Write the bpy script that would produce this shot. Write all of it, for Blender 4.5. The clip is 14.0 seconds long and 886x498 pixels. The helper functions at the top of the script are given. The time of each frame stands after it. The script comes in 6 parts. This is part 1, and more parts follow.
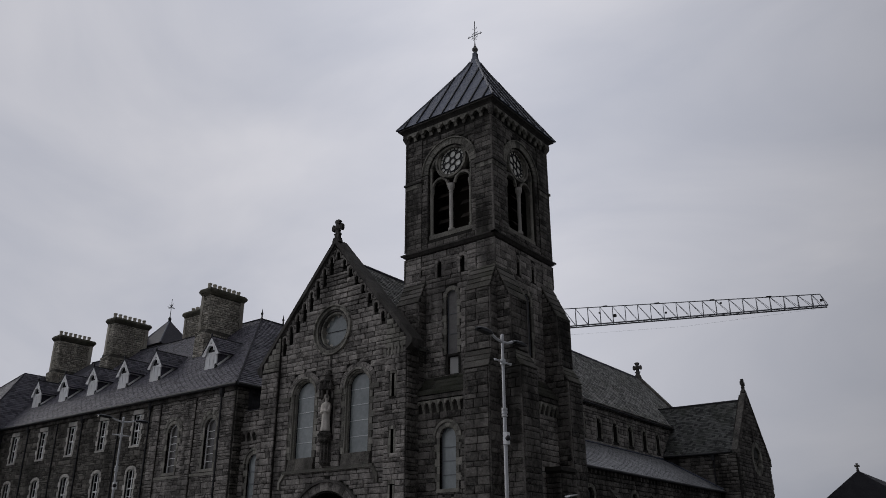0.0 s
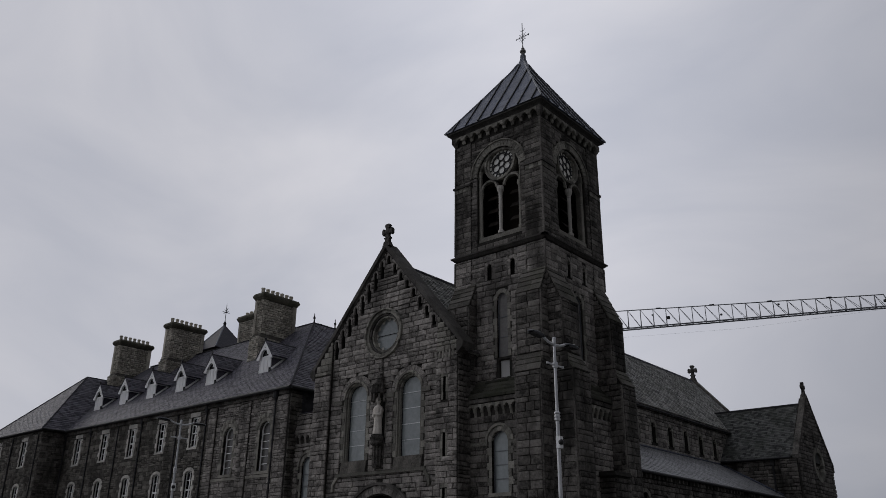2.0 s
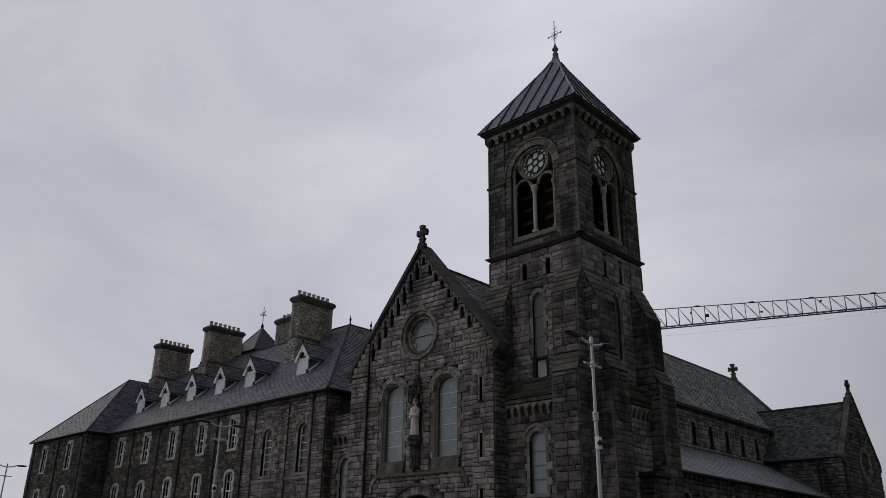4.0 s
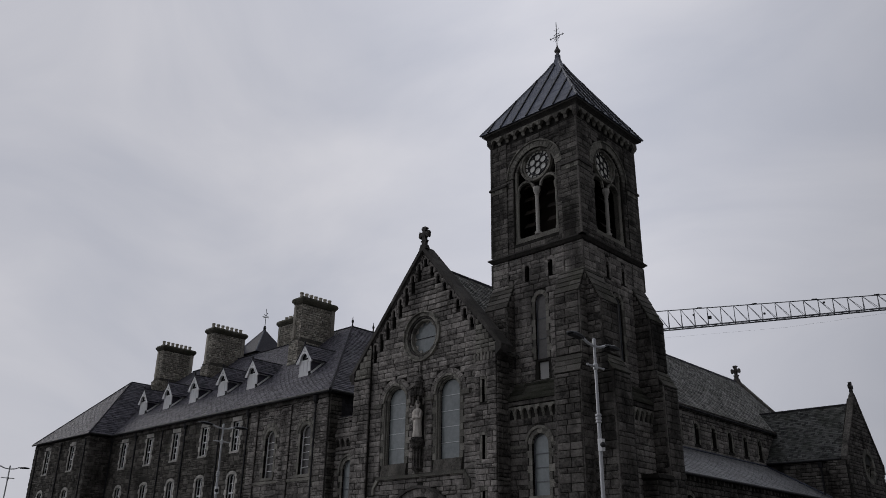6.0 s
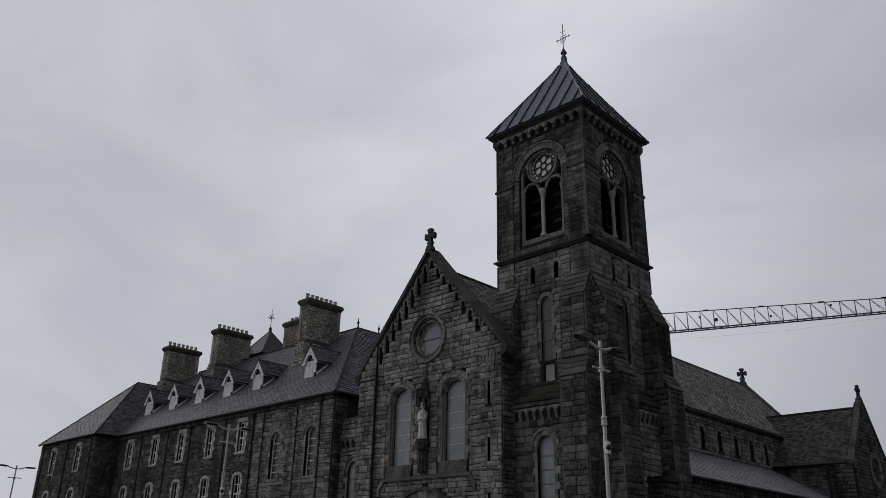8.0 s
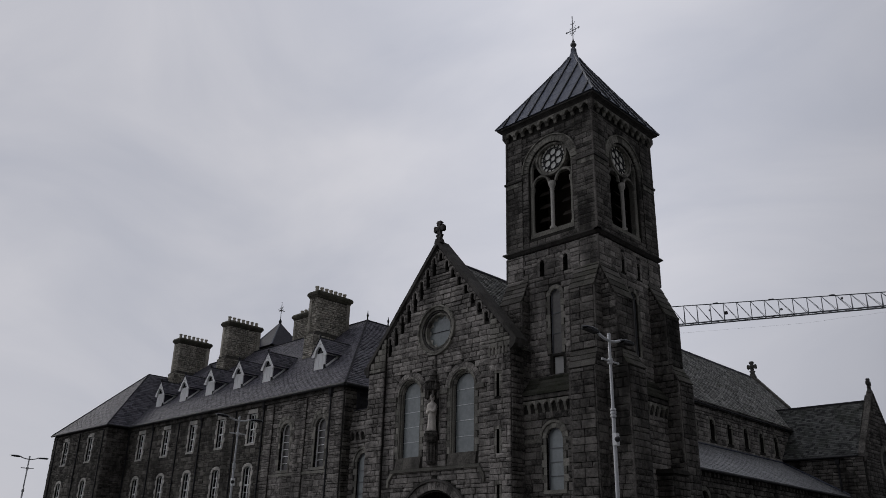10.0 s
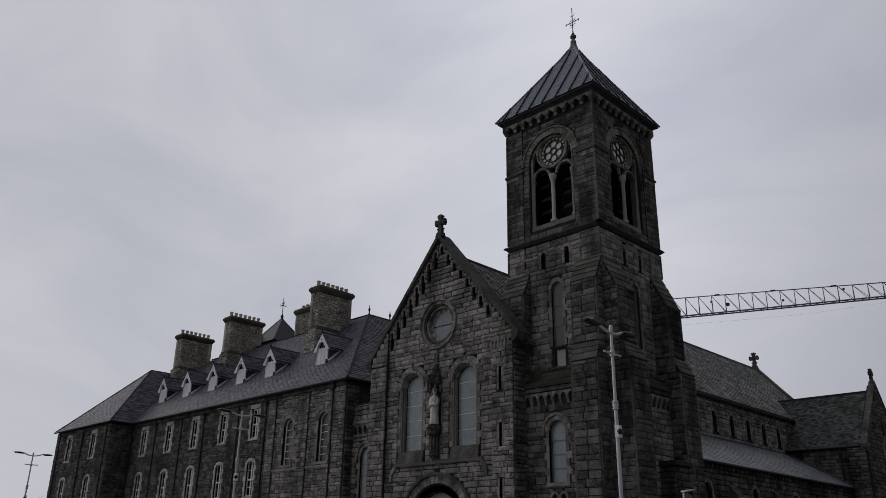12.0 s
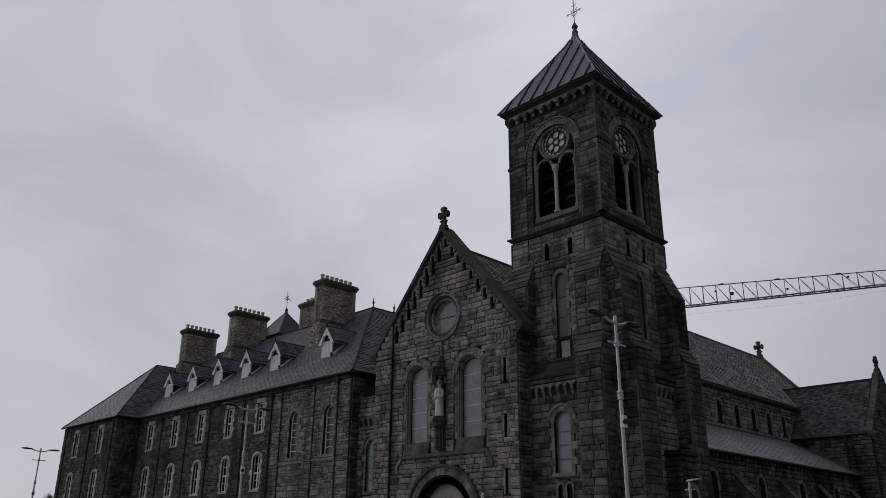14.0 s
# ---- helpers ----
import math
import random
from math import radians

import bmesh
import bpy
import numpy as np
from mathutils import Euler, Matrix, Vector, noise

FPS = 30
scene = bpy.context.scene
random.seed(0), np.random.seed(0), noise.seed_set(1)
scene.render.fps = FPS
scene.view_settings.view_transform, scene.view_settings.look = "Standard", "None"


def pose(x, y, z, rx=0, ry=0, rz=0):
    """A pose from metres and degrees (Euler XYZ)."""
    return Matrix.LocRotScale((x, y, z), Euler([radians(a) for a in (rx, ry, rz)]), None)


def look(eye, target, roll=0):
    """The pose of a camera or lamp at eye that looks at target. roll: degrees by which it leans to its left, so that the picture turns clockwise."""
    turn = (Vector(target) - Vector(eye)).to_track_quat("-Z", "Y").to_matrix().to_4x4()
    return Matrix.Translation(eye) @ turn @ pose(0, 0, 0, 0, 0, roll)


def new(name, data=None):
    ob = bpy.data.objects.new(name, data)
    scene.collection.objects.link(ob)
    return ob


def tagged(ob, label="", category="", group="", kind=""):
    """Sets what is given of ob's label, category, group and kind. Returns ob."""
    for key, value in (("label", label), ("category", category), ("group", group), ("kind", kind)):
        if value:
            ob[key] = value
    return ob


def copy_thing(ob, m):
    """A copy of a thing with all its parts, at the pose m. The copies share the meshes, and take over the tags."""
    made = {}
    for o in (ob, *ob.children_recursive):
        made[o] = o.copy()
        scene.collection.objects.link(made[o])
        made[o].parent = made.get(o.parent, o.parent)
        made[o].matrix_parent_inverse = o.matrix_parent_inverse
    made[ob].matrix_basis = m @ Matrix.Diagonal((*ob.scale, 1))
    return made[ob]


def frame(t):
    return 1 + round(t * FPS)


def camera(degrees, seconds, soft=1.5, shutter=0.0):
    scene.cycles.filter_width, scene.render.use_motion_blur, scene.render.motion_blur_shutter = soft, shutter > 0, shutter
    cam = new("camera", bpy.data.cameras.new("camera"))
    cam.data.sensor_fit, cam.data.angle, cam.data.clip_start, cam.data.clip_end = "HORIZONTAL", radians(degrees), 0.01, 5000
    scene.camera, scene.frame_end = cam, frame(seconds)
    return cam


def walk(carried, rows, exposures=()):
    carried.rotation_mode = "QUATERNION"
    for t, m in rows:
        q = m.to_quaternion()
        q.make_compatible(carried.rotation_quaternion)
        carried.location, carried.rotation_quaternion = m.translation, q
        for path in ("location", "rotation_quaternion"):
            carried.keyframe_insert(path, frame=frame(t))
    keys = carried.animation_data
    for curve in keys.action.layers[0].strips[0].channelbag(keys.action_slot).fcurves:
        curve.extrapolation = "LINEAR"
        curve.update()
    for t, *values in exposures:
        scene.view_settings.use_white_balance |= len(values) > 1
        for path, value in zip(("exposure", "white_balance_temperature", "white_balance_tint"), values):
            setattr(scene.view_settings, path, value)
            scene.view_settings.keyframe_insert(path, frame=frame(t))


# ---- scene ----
cam = camera(58.2, 14.0, soft=0.75)
# seconds, yaw, pitch, roll, eye: held in the hand, it pans from one spot and sways a little
ROWS = [
    (0.0, 37.00, 21.62, 0.17, (28.31, -41.77, 1.58)),
    (0.2, 37.31, 21.65, 0.26, (28.31, -41.77, 1.58)),
    (0.5, 37.44, 21.61, 0.63, (28.30, -41.77, 1.58)),
    (1.0, 37.83, 21.72, 1.07, (28.29, -41.75, 1.59)),
    (1.5, 38.43, 21.82, 0.60, (28.30, -41.78, 1.58)),
    (1.7, 39.01, 21.84, 0.11, (28.29, -41.77, 1.58)),
    (2.0, 40.54, 21.84, -0.58, (28.27, -41.75, 1.59)),
    (2.5, 41.12, 21.83, -0.66, (28.23, -41.71, 1.60)),
    (2.7, 41.67, 21.79, -0.68, (28.23, -41.71, 1.60)),
    (3.0, 42.98, 21.74, -0.92, (28.24, -41.72, 1.61)),
    (5.5, 43.16, 21.94, -0.60, (28.20, -41.69, 1.62)),
    (6.0, 43.31, 21.98, -0.76, (28.20, -41.69, 1.62)),
    (6.5, 43.34, 22.03, -0.97, (28.22, -41.71, 1.61)),
    (7.0, 43.41, 22.08, -1.13, (28.22, -41.69, 1.62)),
    (7.5, 43.52, 22.09, -1.04, (28.20, -41.70, 1.61)),
    (8.0, 43.63, 22.08, -1.05, (28.20, -41.70, 1.63)),
    (10.5, 44.34, 21.44, -1.27, (28.22, -41.71, 1.59)),
    (11.0, 44.37, 21.36, -1.18, (28.22, -41.70, 1.60)),
    (11.5, 44.37, 21.29, -1.07, (28.20, -41.68, 1.60)),
    (12.0, 44.49, 21.11, -0.91, (28.20, -41.69, 1.60)),
    (12.5, 44.61, 20.92, -0.63, (28.22, -41.71, 1.60)),
    (13.0, 44.77, 20.72, -0.52, (28.22, -41.71, 1.59)),
    (13.5, 44.85, 20.58, -0.43, (28.22, -41.72, 1.58)),
    (14.0, 44.94, 20.54, -0.42, (28.20, -41.69, 1.60)),
]
walk(cam, [(t, pose(*eye, 90 + pitch, roll, yaw)) for t, yaw, pitch, roll, eye in ROWS])

# ---- sky and light: an overcast day, the sun hidden behind cloud beyond the church ----
SUN = Vector((-0.88, -0.02, 0.47)).normalized()
world = bpy.data.worlds.new("sky")
scene.world = world
world.use_nodes = True
wn, wl = world.node_tree.nodes, world.node_tree.links
back = wn["Background"]
coord = wn.new("ShaderNodeTexCoord")
dot = wn.new("ShaderNodeVectorMath")
dot.operation = "DOT_PRODUCT"
dot.inputs[1].default_value = SUN
wl.new(coord.outputs["Generated"], dot.inputs[0])
glow = wn.new("ShaderNodeMapRange")
glow.interpolation_type = "SMOOTHSTEP"
for k, v in zip((1, 2, 3, 4), (-0.25, 0.80, 0.26, 1.0)):
    glow.inputs[k].default_value = v
wl.new(dot.outputs["Value"], glow.inputs[0])
stretch = wn.new("ShaderNodeMapping")
stretch.inputs["Rotation"].default_value = (0.3, 0.5, 0.6)
stretch.inputs["Scale"].default_value = (1.6, 3.4, 5.0)
wl.new(coord.outputs["Generated"], stretch.inputs["Vector"])
clouds = wn.new("ShaderNodeTexNoise")
for k, v in (("Scale", 1.1), ("Detail", 6.0), ("Roughness", 0.5), ("Distortion", 0.6)):
    clouds.inputs[k].default_value = v
wl.new(stretch.outputs["Vector"], clouds.inputs["Vector"])
ramp = wn.new("ShaderNodeValToRGB")
ramp.color_ramp.elements[0].position, ramp.color_ramp.elements[0].color = 0.30, (0.525, 0.546, 0.63, 1)
ramp.color_ramp.elements[1].position, ramp.color_ramp.elements[1].color = 0.72, (0.725, 0.724, 0.78, 1)
wl.new(clouds.outputs["Fac"], ramp.inputs["Fac"])
deck = wn.new("ShaderNodeVectorMath")
deck.operation = "SCALE"
wl.new(ramp.outputs["Color"], deck.inputs[0])
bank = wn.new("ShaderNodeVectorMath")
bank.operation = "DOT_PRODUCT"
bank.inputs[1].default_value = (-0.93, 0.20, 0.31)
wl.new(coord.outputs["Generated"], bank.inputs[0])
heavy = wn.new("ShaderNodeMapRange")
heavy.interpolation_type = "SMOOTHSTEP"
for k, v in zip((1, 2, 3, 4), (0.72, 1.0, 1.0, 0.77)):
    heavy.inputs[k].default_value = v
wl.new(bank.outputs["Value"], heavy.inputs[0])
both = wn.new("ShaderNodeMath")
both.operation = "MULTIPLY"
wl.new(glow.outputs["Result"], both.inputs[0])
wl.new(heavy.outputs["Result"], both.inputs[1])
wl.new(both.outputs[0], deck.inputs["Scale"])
clear = wn.new("ShaderNodeTexSky")
clear.sky_type, clear.sun_disc = "NISHITA", False
clear.sun_elevation = math.asin(SUN.z)
clear.sun_rotation = math.atan2(SUN.x, SUN.y)
thin = wn.new("ShaderNodeVectorMath")
thin.operation = "SCALE"
thin.inputs["Scale"].default_value = 0.002
wl.new(clear.outputs["Color"], thin.inputs[0])
total = wn.new("ShaderNodeVectorMath")
wl.new(deck.outputs["Vector"], total.inputs[0])
wl.new(thin.outputs["Vector"], total.inputs[1])
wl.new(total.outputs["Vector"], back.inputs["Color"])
lamp = bpy.data.lights.new("sun", "SUN")
lamp.energy, lamp.angle, lamp.color = 0.5, radians(25), (1.0, 0.97, 0.93)
new("sun", lamp).matrix_world = look(SUN * 100, (0, 0, 0))


# ---- materials ----
def material(name, dark, light, scale=2.0, rough=0.85, bump=0.3, grain=40.0, spread=0.55, metal=0.0, stain=None, gloss=0.5, relief=0.03, ends=(0.15, 0.85), soot=0.5):
    """A surface with patches from dark to light, differing from piece to piece, with stains and a fine grain."""
    m = bpy.data.materials.new(name)
    m.use_nodes = True
    n, l = m.node_tree.nodes, m.node_tree.links
    b = n["Principled BSDF"]
    b.inputs["Roughness"].default_value, b.inputs["Metallic"].default_value = rough, metal
    b.inputs["Specular IOR Level"].default_value = gloss
    geo, info = n.new("ShaderNodeNewGeometry"), n.new("ShaderNodeObjectInfo")
    add = n.new("ShaderNodeMath")
    l.new(geo.outputs["Random Per Island"], add.inputs[0])
    l.new(info.outputs["Random"], add.inputs[1])
    fract = n.new("ShaderNodeMath")
    fract.operation = "FRACT"
    l.new(add.outputs[0], fract.inputs[0])
    big, fine = n.new("ShaderNodeTexNoise"), n.new("ShaderNodeTexNoise")
    big.inputs["Scale"].default_value, big.inputs["Detail"].default_value = scale, 5
    fine.inputs["Scale"].default_value, fine.inputs["Detail"].default_value = grain, 4
    for t in (big, fine):
        l.new(geo.outputs["Position"], t.inputs["Vector"])
    mixed = n.new("ShaderNodeMix")
    mixed.inputs[0].default_value = spread
    l.new(big.outputs["Fac"], mixed.inputs[2])
    l.new(fract.outputs[0], mixed.inputs[3])
    speck = n.new("ShaderNodeMath")
    speck.operation = "MULTIPLY_ADD"
    speck.inputs[1].default_value, speck.inputs[2].default_value = 0.7, -0.35
    l.new(fine.outputs["Fac"], speck.inputs[0])
    level = n.new("ShaderNodeMath")
    level.use_clamp = True
    l.new(mixed.outputs[0], level.inputs[0])
    l.new(speck.outputs[0], level.inputs[1])
    col = n.new("ShaderNodeValToRGB")
    col.color_ramp.elements[0].position, col.color_ramp.elements[0].color = ends[0], (*dark, 1)
    col.color_ramp.elements[1].position, col.color_ramp.elements[1].color = ends[1], (*light, 1)
    l.new(level.outputs[0], col.inputs["Fac"])
    out = col.outputs["Color"]
    if stain:
        patch = n.new("ShaderNodeTexNoise")
        patch.inputs["Scale"].default_value, patch.inputs["Detail"].default_value = 0.45, 6
        run = n.new("ShaderNodeMapping")
        run.inputs["Scale"].default_value = (1.6, 1.6, 0.5)
        l.new(geo.outputs["Position"], run.inputs["Vector"])
        l.new(run.outputs["Vector"], patch.inputs["Vector"])
        cut = n.new("ShaderNodeMapRange")
        for k, v in zip((1, 2, 3, 4), (0.47, 0.66, 0.0, soot)):
            cut.inputs[k].default_value = v
        l.new(patch.outputs["Fac"], cut.inputs[0])
        over = n.new("ShaderNodeMix")
        over.data_type = "RGBA"
        l.new(cut.outputs[0], over.inputs[0])
        l.new(out, over.inputs[6])
        over.inputs[7].default_value = (*stain, 1)
        out = over.outputs[2]
    l.new(out, b.inputs["Base Color"])
    if bump:
        bp = n.new("ShaderNodeBump")
        bp.inputs["Strength"].default_value, bp.inputs["Distance"].default_value = bump, relief
        l.new(fine.outputs["Fac"], bp.inputs["Height"])
        l.new(bp.outputs["Normal"], b.inputs["Normal"])
    return m


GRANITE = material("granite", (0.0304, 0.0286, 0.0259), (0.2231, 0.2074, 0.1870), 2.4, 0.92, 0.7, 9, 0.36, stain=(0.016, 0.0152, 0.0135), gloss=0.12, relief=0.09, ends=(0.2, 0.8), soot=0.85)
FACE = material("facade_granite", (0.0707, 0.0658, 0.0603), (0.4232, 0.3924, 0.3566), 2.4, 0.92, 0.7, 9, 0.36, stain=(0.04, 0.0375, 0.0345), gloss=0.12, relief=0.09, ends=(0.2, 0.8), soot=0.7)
PALE = material("pale_limestone", (0.31, 0.297, 0.27), (0.62, 0.593, 0.54), 1.5, 0.9, 0.5, 14, 0.45, stain=(0.25, 0.238, 0.215), gloss=0.15)
DRESSED = material("dressed_granite", (0.1050, 0.1010, 0.0870), (0.3296, 0.3151, 0.2729), 1.6, 0.92, 0.8, 12, 0.55, stain=(0.08, 0.0758, 0.0666), gloss=0.15, relief=0.04, ends=(0.2, 0.8))
RUBBLE_MORTAR = material("brown_grey_mortar", (0.028, 0.0265, 0.0235), (0.085, 0.08, 0.071), 3, 0.95, 0.5, 30, 0.0, gloss=0.1)
CHIMNEY_MORTAR = material("brown_chimney_mortar", (0.0468, 0.0437, 0.0374), (0.1170, 0.1100, 0.0952), 3, 0.95, 0.5, 30, 0.0, gloss=0.1)
MORTAR = material("dark_mortar", (0.014, 0.0134, 0.0116), (0.048, 0.0453, 0.0398), 3, 0.95, 0.5, 30, 0.0, gloss=0.1)
MOSSY = material("mossy_weathering_stone", (0.05, 0.047, 0.04), (0.19, 0.179, 0.16), 1.2, 0.92, 0.8, 12, 0.5, stain=(0.05, 0.052, 0.034), gloss=0.15, relief=0.04)
RUBBLE = material("brown_grey_rubble", (0.0336, 0.0317, 0.0282), (0.2017, 0.1885, 0.1656), 2.4, 0.92, 0.7, 9, 0.42, stain=(0.03, 0.0285, 0.025), gloss=0.12, relief=0.09, ends=(0.2, 0.8), soot=0.7)
CHIMNEY = material("chimney_stone", (0.1751, 0.1641, 0.1387), (0.6858, 0.6388, 0.5449), 1.4, 0.92, 1.0, 8, 0.36, stain=(0.12, 0.111, 0.092), gloss=0.15, relief=0.07)
SLATE = material("blue_grey_slate", (0.033, 0.032, 0.041), (0.118, 0.113, 0.136), 0.9, 0.66, 0.5, 10, 0.7, gloss=0.26)
NAVE_SLATE = material("weathered_grey_slate", (0.065, 0.065, 0.06), (0.32, 0.318, 0.295), 0.9, 0.75, 0.5, 8, 0.65, stain=(0.085, 0.0887, 0.07), gloss=0.22, relief=0.05, ends=(0.2, 0.85))
# darker than the wall stone, for copings, cornice, belts and hood moulds
COPING = material("dark_coping_stone", (0.03, 0.028, 0.026), (0.125, 0.117, 0.108), 2.2, 0.92, 0.6, 11, 0.4, stain=(0.045, 0.043, 0.038), gloss=0.12)
CAP = material("mossy_chimney_cap", (0.045, 0.043, 0.033), (0.16, 0.15, 0.12), 1.6, 0.92, 0.7, 12, 0.3, stain=(0.04, 0.045, 0.025), gloss=0.12)
DULL_BOARD = material("pale_grey_board", (0.40, 0.40, 0.385), (0.52, 0.52, 0.50), 1.2, 0.8, 0.1, 10, 0.2, stain=(0.33, 0.325, 0.31), gloss=0.2)
TRANSEPT_SLATE = material("dark_grey_slate", (0.026, 0.027, 0.026), (0.125, 0.127, 0.121), 0.9, 0.85, 0.5, 8, 0.6, stain=(0.036, 0.04, 0.032), gloss=0.1, relief=0.05, ends=(0.2, 0.85))
AISLE_SLATE = material("pale_damp_slate", (0.095, 0.097, 0.10), (0.26, 0.263, 0.268), 0.6, 0.5, 0.3, 10, 0.4, stain=(0.075, 0.077, 0.08), gloss=0.42)
LEAD = material("lead_sheet", (0.036, 0.044, 0.068), (0.115, 0.13, 0.175), 0.9, 0.55, 0.2, 9, 0.4, stain=(0.07, 0.074, 0.088), gloss=0.4)
IRON = material("black_iron", (0.010, 0.010, 0.011), (0.03, 0.03, 0.031), 4, 0.6, 0.2, 50, 0.1, gloss=0.3)
WHITE = material("white_paint", (0.74, 0.74, 0.735), (0.84, 0.84, 0.83), 2, 0.55, 0.1, 30, 0.3, stain=(0.6, 0.59, 0.57))
CREAM = material("sash_paint", (0.74, 0.735, 0.715), (0.84, 0.835, 0.81), 2, 0.6, 0.1, 30, 0.3)
STATUE = material("pale_carved_stone", (0.42, 0.385, 0.34), (0.74, 0.695, 0.63), 2.5, 0.85, 0.3, 20, 0.1)
TYMPANUM = material("tympanum_stone", (0.30, 0.275, 0.255), (0.42, 0.39, 0.365), 1.5, 0.85, 0.3, 20, 0.1)
POTS = material("buff_clay", (0.40, 0.37, 0.30), (0.58, 0.54, 0.45), 3, 0.85, 0.3, 20, 0.6)
STEEL = material("galvanised_steel", (0.42, 0.425, 0.43), (0.64, 0.645, 0.65), 3, 0.45, 0.1, 25, 0.2, metal=0.5)
DARK_STEEL = material("grey_painted_steel", (0.10, 0.105, 0.115), (0.18, 0.185, 0.20), 1, 0.5, 0.1, 20, 0.3)
PALE_GLAZING = material("pale_leaded_glazing", (0.15, 0.17, 0.17), (0.28, 0.308, 0.304), 0.9, 0.3, 0.15, 5, 0.3, gloss=0.5)
MILK_GLASS = material("glowing_milky_glass", (0.46, 0.46, 0.43), (0.66, 0.66, 0.62), 2, 0.3, 0.1, 12, 0.4, gloss=0.6)
# faint emission added: light from behind the dial is put into the glass
_p = MILK_GLASS.node_tree.nodes["Principled BSDF"]
_p.inputs["Emission Color"].default_value, _p.inputs["Emission Strength"].default_value = (1.0, 0.99, 0.94, 1), 0.03
DIM_GLASS = material("dim_window_glass", (0.035, 0.033, 0.031), (0.085, 0.08, 0.075), 1, 0.25, 0.05, 4, 0.4, gloss=0.3)
DARK_MOSS = material("dark_mossy_slab", (0.018, 0.0185, 0.014), (0.085, 0.083, 0.068), 1.4, 0.92, 0.8, 11, 0.5, stain=(0.024, 0.028, 0.015), gloss=0.12)
DARK_GLASS = material("dark_window_glass", (0.004, 0.004, 0.005), (0.012, 0.013, 0.014), 1, 0.2, 0.05, 4, 0.4, gloss=0.12)
OAK = material("dark_oak", (0.015, 0.012, 0.010), (0.045, 0.036, 0.028), 3, 0.8, 0.3, 30, 0.5, gloss=0.2)
BOARD = material("grey_boarding", (0.11, 0.105, 0.10), (0.20, 0.193, 0.185), 1.5, 0.8, 0.3, 8, 0.3, gloss=0.25)
ASPHALT = material("asphalt", (0.035, 0.035, 0.036), (0.07, 0.07, 0.068), 0.4, 0.9, 0.4, 25, 0.0)
PAVING = material("concrete_paving", (0.12, 0.118, 0.112), (0.23, 0.225, 0.213), 0.6, 0.85, 0.3, 20, 0.5)
LEAF = material("leaves", (0.03, 0.045, 0.02), (0.07, 0.09, 0.04), 2, 0.7, 0.2, 12, 0.6)
BARK = material("bark", (0.06, 0.05, 0.04), (0.12, 0.10, 0.08), 4, 0.9, 0.5, 18, 0.1)
ROOF_FAR = material("dark_far_slate", (0.028, 0.028, 0.031), (0.07, 0.069, 0.075), 0.9, 0.85, 0.4, 12, 0.5, gloss=0.1)


# ---- building kit ----
rnd = random.Random(7)
Z = Vector((0, 0, 1))


class Plane:
    """A wall's face: u runs along it to the viewer's right, v is the height, d stands out from it."""

    def __init__(self, origin, side):
        self.o = Vector(origin)
        self.u, self.n, self.turn = {"front": (Vector((1, 0, 0)), Vector((0, -1, 0)), 0.0),
                                     "right": (Vector((0, 1, 0)), Vector((1, 0, 0)), math.pi / 2)}[side]

    def at(self, u, v, d=0.0):
        return self.o + self.u * u + Z * v + self.n * d


